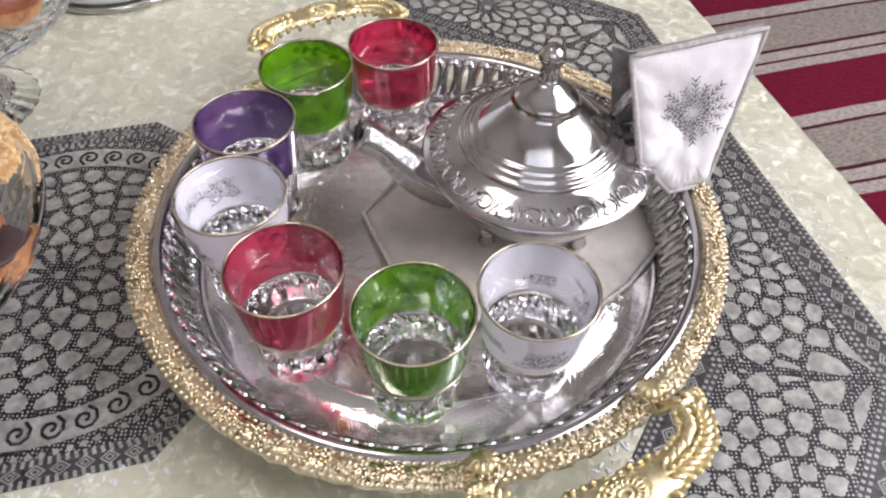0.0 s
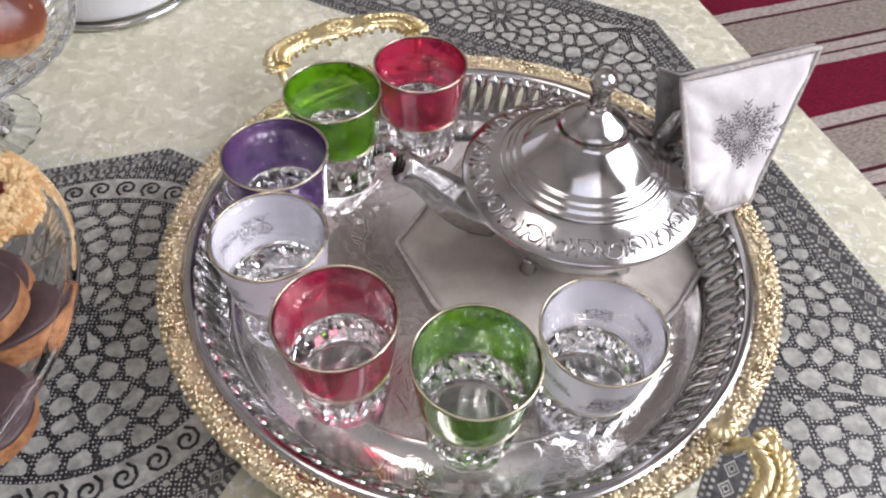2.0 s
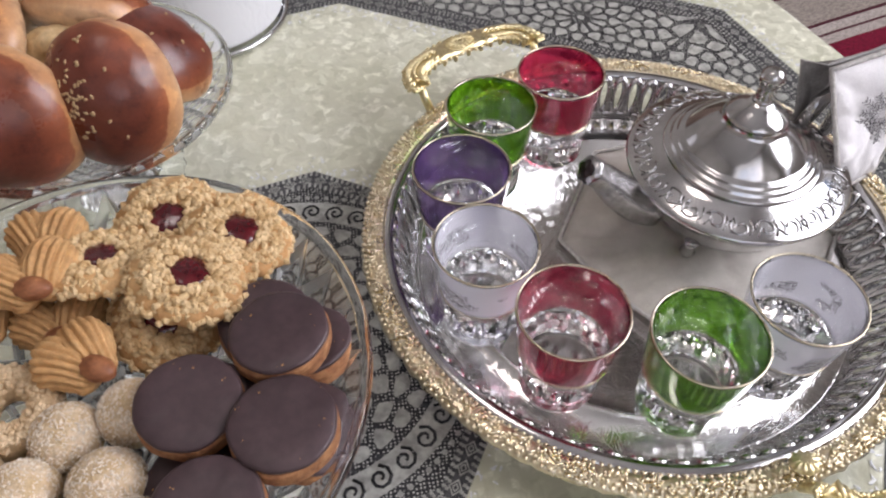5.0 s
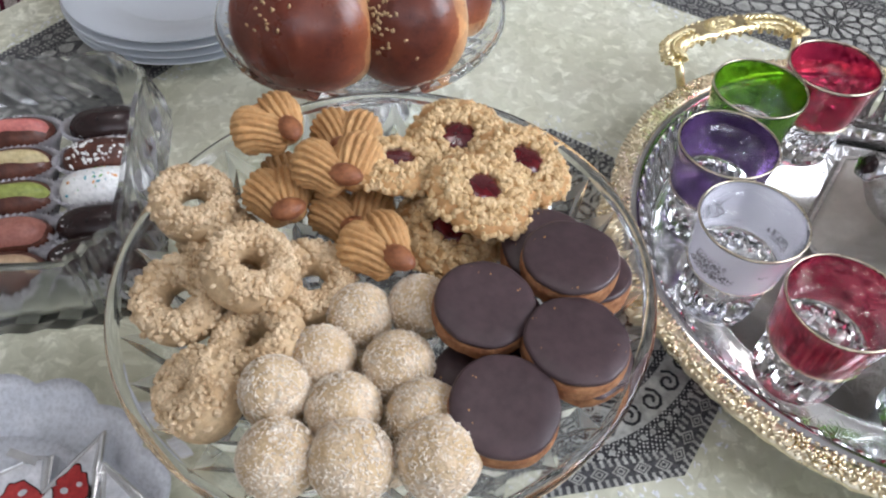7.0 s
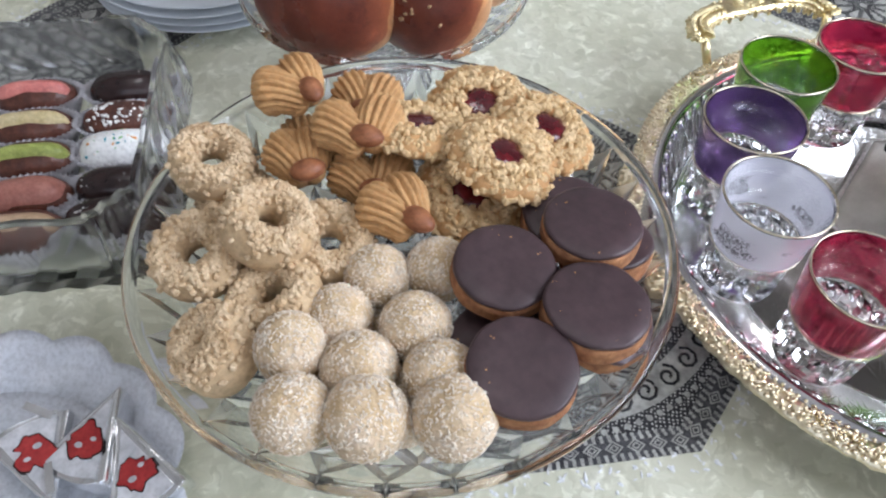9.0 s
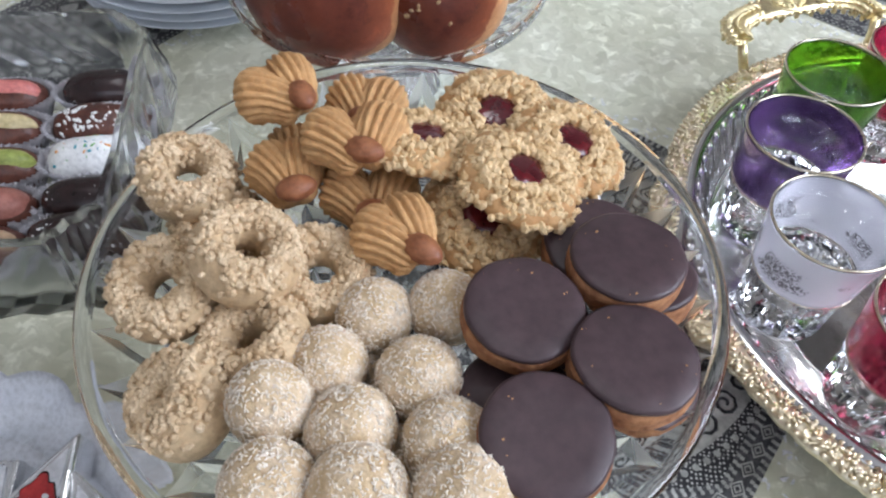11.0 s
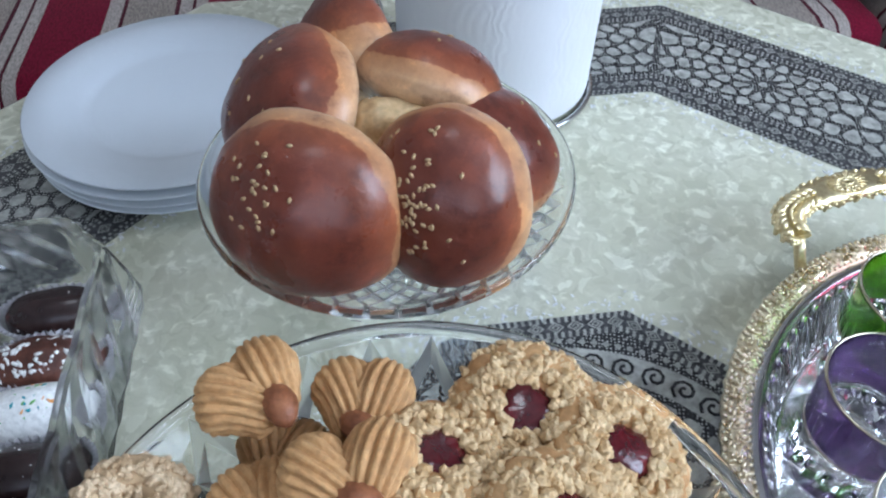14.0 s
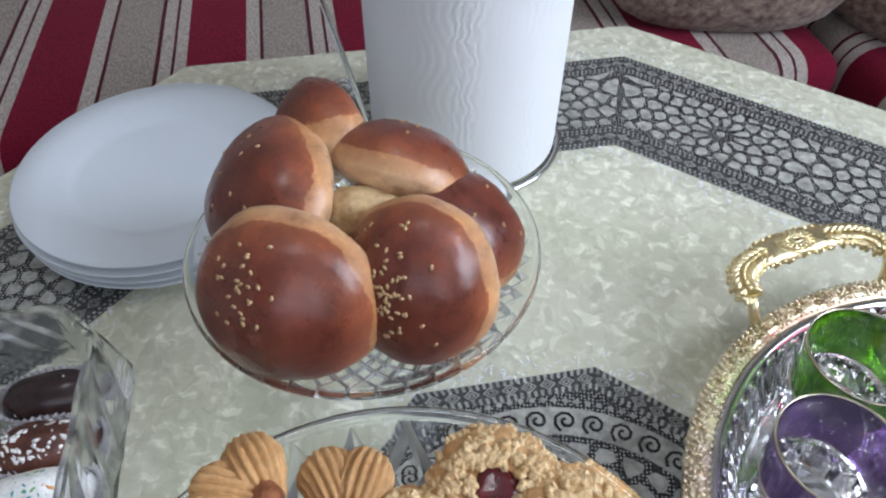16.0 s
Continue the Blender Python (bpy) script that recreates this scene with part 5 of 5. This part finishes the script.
# ---------------------------------------------------------------- buns
def bun(x, y, z, axis, spin, sx, sy, sz, seeds, label, seed):
    """A domed bun: flat pale underside at local z = 0, crust above. The axis is the way the dome points."""
    bm = bmesh.new()
    bmesh.ops.create_uvsphere(bm, u_segments=56, v_segments=36, radius=1)
    for v in bm.verts:
        px, py, pz = v.co
        w = 1 + 0.05 * noise.noise(Vector((px * 1.6 + seed, py * 1.6, pz * 1.6)))
        w += 0.012 * noise.noise(Vector((px * 6 + seed, py * 6, pz * 6)))
        pz = pz if pz > 0 else pz * 0.42
        v.co = Vector((px * sx * w, py * sy * w, pz * sz * w + sz * 0.10))
    rot = Vector(axis).normalized().to_track_quat("Z", "Y").to_matrix().to_4x4()
    t = thing("bread_bun", Matrix.Translation((x, y, z)) @ rot @ pose(0, 0, 0, 0, 0, spin), label, "bread bun", "buns in the crystal bowl")
    part("crust", bm, t, mat=BUN)
    if seeds:
        g = random.Random(seed)
        pl = []
        n, cx, cy, spread = seeds
        for _ in range(n):
            a, b = g.gauss(cx, spread), g.gauss(cy, spread * 1.3)
            if a * a + b * b > 0.8:
                continue
            c = math.sqrt(1 - a * a - b * b)
            w = 1 + 0.05 * noise.noise(Vector((a * 1.6 + seed, b * 1.6, c * 1.6)))
            nr = Vector((a / sx, b / sy, c / sz))
            pl.append((Vector((a * sx * w, b * sy * w, c * sz * w + sz * 0.10 + 0.0002)), (0.0017, 0.0010, 0.0006), nr))
        tagged(part("sesame_topping", lumps("sesame_topping", pl, SEED, g, 0.08), t, "pale sesame seeds"), kind="stuff")
    return t


bun(-0.343, 0.450, 0.106, (-0.17, -0.92, 0.32), 0, 0.0480, 0.0455, 0.041, (28, -0.24, 0.46, 0.19), "glossy dark brown egg-washed bun with few sesame seeds", 1)
bun(-0.281, 0.464, 0.105, (-0.28, -0.85, 0.40), 0, 0.0410, 0.0450, 0.037, (96, -0.22, 0.10, 0.26), "glossy brown bun scattered with sesame seeds", 2)
bun(-0.363, 0.504, 0.110, (-0.62, -0.30, 0.62), 0, 0.0530, 0.0440, 0.034, (10, -0.1, 0.1, 0.3), "brown bun leaning with its pale underside showing", 3)
bun(-0.347, 0.540, 0.112, (-0.30, 0.62, 0.60), 20, 0.0240, 0.0420, 0.043, None, "reddish brown bun at the back of the bowl", 4)
torn = bun(-0.301, 0.520, 0.115, (0.22, 0.66, 0.62), 0, 0.0420, 0.0400, 0.032, (26, 0.0, 0.1, 0.35), "golden bun with a torn pale side", 5)
bm = bmesh.new()
bmesh.ops.create_icosphere(bm, subdivisions=4, radius=1)
for v in bm.verts:
    v.co = Vector((v.co.x * 0.026, v.co.y * 0.015, v.co.z * 0.016)) * (1 + 0.14 * noise.noise(v.co * 2.3) + 0.05 * noise.noise(v.co * 8))
bpy.context.view_layer.update()
part("torn_crumb", bm, torn, "torn pale bread crumb", torn.matrix_world.inverted() @ pose(-0.3135, 0.4945, 0.1175, 25, 0, 4), CRUMB)
bun(-0.268, 0.498, 0.104, (0.45, -0.10, 0.80), 0, 0.0370, 0.0400, 0.026, (8, 0, 0, 0.3), "dark red-brown bun tucked behind another", 6)


# ---------------------------------------------------------------- plates
PLATE = to_mesh("plate", lathe([(0, 0.0), (0.058, 0.0), (0.060, -0.0012), (0.062, 0.0), (0.066, 0.0035), (0.084, 0.0078), (0.1015, 0.0112), (0.1030, 0.0122), (0.1020, 0.0132), (0.084, 0.0106), (0.0710, 0.0078), (0.0660, 0.0060), (0.0630, 0.0048), (0.0590, 0.0042), (0, 0.0038)], 112), PORCELAIN)
for k in range(4):
    solo("dinner_plate", PLATE, "plain white porcelain plate in a stack", "plate", pose(-0.4950 + 0.0012 * math.sin(k * 2.1), 0.6140 + 0.0012 * math.cos(k * 1.7), 0.0017 + 0.0072 * k), "stack of white plates")


# ---------------------------------------------------------------- kitchen roll on its wire stand
RX, RY = -0.2754, 0.7105
t = thing("paper_towel_roll", (RX, RY, 0.0065), "white embossed kitchen paper roll on a wire stand", "paper towel")
bm = lathe([(0.02, 0), (0.0735, 0), (0.0755, 0.002)] + [(0.0757, 0.002 + 0.226 * i / 90) for i in range(1, 90)] + [(0.0755, 0.228), (0.0735, 0.230), (0.02, 0.230)], 240, lambda r, z, a: (r + (0.0004 * abs(math.sin(a * 34 + 2.5 * math.sin(z * 95))) ** 5 * max(0, math.sin(a * 3 + 1.0)) if r > 0.075 else 0), z), closed=True)
part("paper", bm, t, mat=KITCHEN_PAPER)
part("core", lathe([(0.0185, 0), (0.0199, 0), (0.0199, 0.2302), (0.0185, 0.2302)], 40, closed=True), t, "brown cardboard core", mat=TAN_BISCUIT)
t = thing("paper_towel_stand", (RX, RY, 0.0004), "chromed wire stand with a curled side arm", "stand")
circle = [(0.0785 * math.cos(D2 * k / 72), 0.0785 * math.sin(D2 * k / 72), 0.003) for k in range(72)]
part("base_ring", tube(circle, 0.0026, 8, True), t, mat=CHROME)
part("base_bar", tube([(-0.0785, 0, 0.003), (0.0785, 0, 0.003)], 0.0024, 8), t, mat=CHROME)
part("post", tube([(0, 0, 0.003), (0, 0, 0.26)], 0.003, 8), t, mat=CHROME)
arm = [(-0.0620, -0.0485, 0.003), (-0.0700, -0.0520, 0.05), (-0.0780, -0.0540, 0.09), (-0.0920, -0.0560, 0.15), (-0.1060, -0.0580, 0.215)]
part("side_arm", tube(arm, 0.0022, 8), t, "bent wire arm", mat=CHROME)
curl = [(-0.0790 + (0.003 + 0.0055 * f) * math.cos(5 * f * 1.9) - 0.005, -0.0535, 0.080 + (0.003 + 0.0055 * f) * math.sin(5 * f * 1.9)) for f in [i / 30 for i in range(31)]]
part("curl", tube(curl, 0.0017, 6), t, "curled wire end", mat=CHROME)


# ---------------------------------------------------------------- oblong crystal dish with filled dates
ROT = 14.0
DX, DY = -0.5262, 0.3520


def dish_place(a, b, z=0.0):
    return Matrix.Translation((DX, DY, z)) @ pose(0, 0, 0, 0, 0, ROT) @ Matrix.Translation((a, b, 0))


def oblong_dish():
    t = thing("oblong_crystal_dish", dish_place(0, 0, 0.001), "oblong cut crystal dish with cut corners holding sweets", "dish")

    def outline(hx, hy, c):
        return [(hx - c, hy), (-hx + c, hy), (-hx, hy - c), (-hx, -hy + c), (-hx + c, -hy), (hx - c, -hy), (hx, -hy + c), (hx, hy - c)]
    bm = bmesh.new()
    levels = [(0.078, 0.084, 0.020, 0.0, 0), (0.090, 0.095, 0.024, 0.010, 1), (0.0945, 0.099, 0.026, 0.024, 0), (0.092, 0.0965, 0.025, 0.040, 1), (0.089, 0.0945, 0.024, 0.056, 0), (0.0885, 0.0940, 0.024, 0.0645, 0), (0.087, 0.0925, 0.0235, 0.0660, 0), (0.0835, 0.0890, 0.022, 0.0650, 0), (0.0815, 0.0870, 0.021, 0.045, 0), (0.080, 0.0855, 0.020, 0.022, 0), (0.074, 0.0795, 0.018, 0.0150, 0)]
    rings = []
    for hx, hy, c, z, ridge in levels:
        o = outline(hx, hy, c)
        pts = []
        for k in range(8):
            (x0, y0), (x1, y1) = o[k], o[(k + 1) % 8]
            for i in range(12):
                f = i / 12
                g = 1 + (0.014 if (i % 2 == 0) == bool(ridge) else -0.008) * (1 if hx > 0.0885 else 0)
                pts.append(bm.verts.new(((x0 + (x1 - x0) * f) * g, (y0 + (y1 - y0) * f) * g, z + (0.0012 * math.sin(i * D2 / 4) if z > 0.06 else 0))))
        rings.append(pts)
    n = len(rings[0])
    for p, q in zip(rings, rings[1:]):
        for k in range(n):
            bm.faces.new((p[k], p[(k + 1) % n], q[(k + 1) % n], q[k]))
    bm.faces.new(rings[0][::-1])
    bm.faces.new(rings[-1])
    bmesh.ops.recalc_face_normals(bm, faces=bm.faces)
    ob = part("glass_body", bm, t, "thick cut crystal", mat=PRESSED, smooth=False)
    ob.visible_shadow = False
    return t


oblong_dish()


def sweet_colour(name, a, b):
    return grained(name, a, b, 120, 0.4, 0.3, 0.0006, fine=500, sub=0.05)


DATE = grained("date_skin", (0.055, 0.018, 0.012), (0.13, 0.045, 0.028), 110, 0.35, 0.5, 0.0008, fine=420)
FILLS = [sweet_colour("pink_almond_paste", (0.55, 0.16, 0.14), (0.68, 0.26, 0.22)), sweet_colour("cream_almond_paste", (0.50, 0.40, 0.20), (0.64, 0.54, 0.32)), sweet_colour("green_almond_paste", (0.24, 0.28, 0.06), (0.38, 0.42, 0.12)),
         sweet_colour("rose_almond_paste", (0.32, 0.12, 0.09), (0.42, 0.18, 0.14)), sweet_colour("tan_almond_paste", (0.45, 0.30, 0.18), (0.56, 0.40, 0.26))]
WHITE_ICING = grained("white_icing", (0.74, 0.74, 0.72), (0.86, 0.86, 0.84), 90, 0.5, 0.4, fine=400)
COLOURED = [sweet_colour("teal_sprinkle", (0.02, 0.25, 0.32), (0.05, 0.36, 0.42)), sweet_colour("orange_sprinkle", (0.7, 0.28, 0.05), (0.8, 0.4, 0.1)), sweet_colour("green_sprinkle", (0.1, 0.35, 0.06), (0.2, 0.5, 0.12))]


def capsule(sx, sy, sz, seed, squash=2.4):
    bm = bmesh.new()
    bmesh.ops.create_uvsphere(bm, u_segments=36, v_segments=22, radius=1)
    for v in bm.verts:
        w = 1 + 0.05 * noise.noise(v.co * 2 + Vector((seed, 0, 0)))
        k = (abs(v.co.x) ** squash + (v.co.y ** 2 + v.co.z ** 2) ** (squash / 2)) ** (-1 / squash)
        v.co = Vector((v.co.x * sx * k * w, v.co.y * sy * k * w, v.co.z * sz * k * w))
    return bm


def paper_cup(seed):
    bm = bmesh.new()
    n = 96
    rows = []
    for z, k, wob in ((0.0, 0.80, 0.0), (0.0004, 0.80, 0.0), (0.010, 0.94, 0.035), (0.020, 1.12, 0.06)):
        rows.append([bm.verts.new(((0.0275 * k + 0.0275 * wob * (1 if i % 2 else -1)) * math.cos(D2 * i / n), (0.0155 * k + 0.0155 * wob * (1 if i % 2 else -1)) * math.sin(D2 * i / n), z)) for i in range(n)])
    for p, q in zip(rows, rows[1:]):
        for i in range(n):
            bm.faces.new((p[i], p[(i + 1) % n], q[(i + 1) % n], q[i]))
    bm.faces.new(rows[0][::-1])
    return to_mesh("paper_cup", bm, CUP, False)


CUP_MESH = paper_cup(1)
right = [(-0.4860, 0.4195), (-0.4775, 0.3890), (-0.4680, 0.3620), (-0.4565, 0.3320), (-0.4510, 0.3070)]
left = [(-0.5440, 0.4020), (-0.5320, 0.3730), (-0.5190, 0.3445), (-0.5065, 0.3150), (-0.4990, 0.2890)]
CUP_Z = 0.0162
for i, (x, y) in enumerate(left + right):
    m = pose(x, y, CUP_Z, 0, 0, ROT + 3)
    solo("sweet_paper_cup", CUP_MESH, "frilled translucent paper cup in the crystal dish", "paper cup", m, "paper cups in the crystal dish")
    k = i % 5
    if i < 5:
        t = thing("stuffed_date", pose(x, y, CUP_Z + 0.0145, 0, 0, ROT + 3), ("split brown date filled with pink almond paste", "split brown date filled with cream almond paste", "split brown date filled with green almond paste", "brown date filled with rose almond paste", "brown date filled with tan almond paste")[k], "sweet", "stuffed dates in paper cups")
        part("date", capsule(0.0255, 0.0142, 0.0142, i), t, mat=DATE)
        part("paste_filling", capsule(0.0238, 0.0080 if k != 3 else 0.0118, 0.0147, i + 9, 3.0), t, "almond paste filling", pose(0, -0.001, 0.0022), FILLS[k])
    else:
        words = ("long sweet coated in dark chocolate", "dark date dusted with white icing", "sweet coated in white icing with coloured sprinkles", "long sweet coated in dark chocolate", "dark chocolate sweet with pale crumbs")[k]
        t = thing("coated_sweet", pose(x, y, CUP_Z + 0.0150, 0, 0, ROT + 3), words, "sweet", "coated sweets in paper cups")
        part("coating", capsule(0.0255, 0.0146, 0.0146, i + 30), t, mat=(CHOC_AND_SHADE, DATE, WHITE_ICING, CHOC_AND_SHADE, CHOC_AND_SHADE)[k])
        g = random.Random(40 + i)

        def scatter(n, size, mat, name):
            pl = []
            for _ in range(n):
                a, b = g.uniform(-0.8, 0.8), g.uniform(-0.8, 0.8)
                c = math.sqrt(max(0.05, 1 - 0.62 * a * a - b * b))
                pl.append((Vector((a * 0.0240, b * 0.0144, c * 0.0143)), (size * g.uniform(.7, 1.6), size * g.uniform(.5, .9), size * 0.4), Vector((a * .5, b, c))))
            tagged(part(name, lumps(name, pl, mat, g, 0.2), t), kind="stuff")
        if k == 1:
            scatter(70, 0.0017, WHITE_ICING, "icing_dusting")
        if k == 2:
            for c in COLOURED:
                scatter(14, 0.0013, c, "sprinkles")
        if k in (3, 4, 0):
            scatter(14 if k == 0 else 60, 0.0008, WHITE_ICING, "icing_dusting")


# ---------------------------------------------------------------- foil cheese portions on a paper doily
def doily():
    wave = lambda r, z, a: (r * (1 + (0.062 * abs(math.sin(8 * a)) + 0.012 * noise.noise(Vector((math.cos(a) * 3, math.sin(a) * 3, 1))) if r > 0.075 else 0)), z + (0.002 * noise.noise(Vector((math.cos(a) * 4, math.sin(a) * 4, r * 40))) if r > 0.05 else 0))
    t = thing("paper_doily", pose(-0.4560, 0.1310, 0.002), "white scalloped paper doily with upturned edge", "doily")
    part("sheet", lathe([(0, 0.0), (0.030, 0.0), (0.060, 0.0008), (0.0745, 0.0030), (0.0745, 0.0036), (0.060, 0.0014), (0, 0.0006)], 144, wave), t, "flat middle of the paper", mat=PAPER)
    part("scalloped_edge", lathe([(0.0745, 0.0030), (0.080, 0.004), (0.092, 0.0115), (0.0985, 0.0165), (0.0988, 0.0172), (0.0915, 0.0122), (0.0795, 0.0048), (0.0745, 0.0036)], 192, wave, closed=True), t, "upturned scalloped paper edge", mat=PAPER)
    return t


doily()


def cheese_portion(x, y, z, spin, tx, ty):
    """A foil-wrapped triangular portion with a pale label and a red emblem."""
    t = thing("cheese_portion", pose(x, y, z, tx, ty, spin), "triangular foil-wrapped cheese portion with red emblem", "cheese", "foil cheese portions on the doily")
    pts = [(0, -0.026)] + [(0.050 * math.sin(radians(a)), -0.026 + 0.050 * math.cos(radians(a))) for a in (24, 16, 8, 0, -8, -16, -24)]
    bm = prism(pts[::-1], 0, 0.016)
    bmesh.ops.bevel(bm, geom=bm.edges[:], offset=0.0014, segments=2, profile=0.5, affect="EDGES")
    bmesh.ops.subdivide_edges(bm, edges=bm.edges[:], cuts=2, use_grid_fill=True)
    for v in bm.verts:
        v.co += Vector((noise.noise(v.co * 240), noise.noise(v.co * 240 + Vector((9, 0, 0))), noise.noise(v.co * 240 + Vector((0, 9, 0))))) * 0.0009
    part("foil_wrap", bm, t, "crinkled silver foil", mat=FOIL, smooth=False)
    lab = [(0, -0.018)] + [(0.0415 * math.sin(radians(a)), -0.020 + 0.0415 * math.cos(radians(a))) for a in (20, 10, 0, -10, -20)]
    label = part("label", prism(lab[::-1], 0.0162, 0.0170), t, "pale printed label", mat=LABEL, smooth=False)

    def blotch(k, z0, z1):
        edge = []
        for q in range(48):
            a = D2 * q / 48
            u, v = math.cos(a), math.sin(a)
            edge.append((0.0098 * k * u * (1 + 0.65 * noise.noise(Vector((u * 1.9, v * 1.9, spin)))), 0.005 + 0.0100 * k * v * (1 + 0.65 * noise.noise(Vector((u * 1.9, v * 1.9, spin + 5.3))))))
        return prism(edge, z0, z1)
    part("red_emblem", blotch(0.86, 0.0172, 0.0176), label, "red printed blotch", mat=RED_INK, smooth=False)
    part("emblem_outline", blotch(0.94, 0.0170, 0.0173), label, "dark printed outline", mat=CHOC_AND_SHADE, smooth=False)
    for u, v, r in ((0.0022, 0.0075, 0.0021), (-0.0035, 0.0030, 0.0016)):
        part("pale_spot", prism([(u + r * math.cos(D2 * q / 16), v + r * 0.7 * math.sin(D2 * q / 16)) for q in range(16)], 0.0176, 0.0179), label, "pale printed spot", mat=LABEL, smooth=False)
    part("pull_tab", box(0.004, 0.016, 0.0008, at=(0.006, 0.012, 0.0172)), t, "foil tab", pose(0.010, 0.012, 0, 0, 0, 40), FOIL, False)
    return t


cheese_portion(-0.4300, 0.1640, 0.0085, 38, 6, 0)
cheese_portion(-0.4060, 0.1800, 0.0120, 170, -4, 6)
cheese_portion(-0.3830, 0.1720, 0.0100, 215, -10, 10)
cheese_portion(-0.4420, 0.1230, 0.0060, 95, 2, 3)
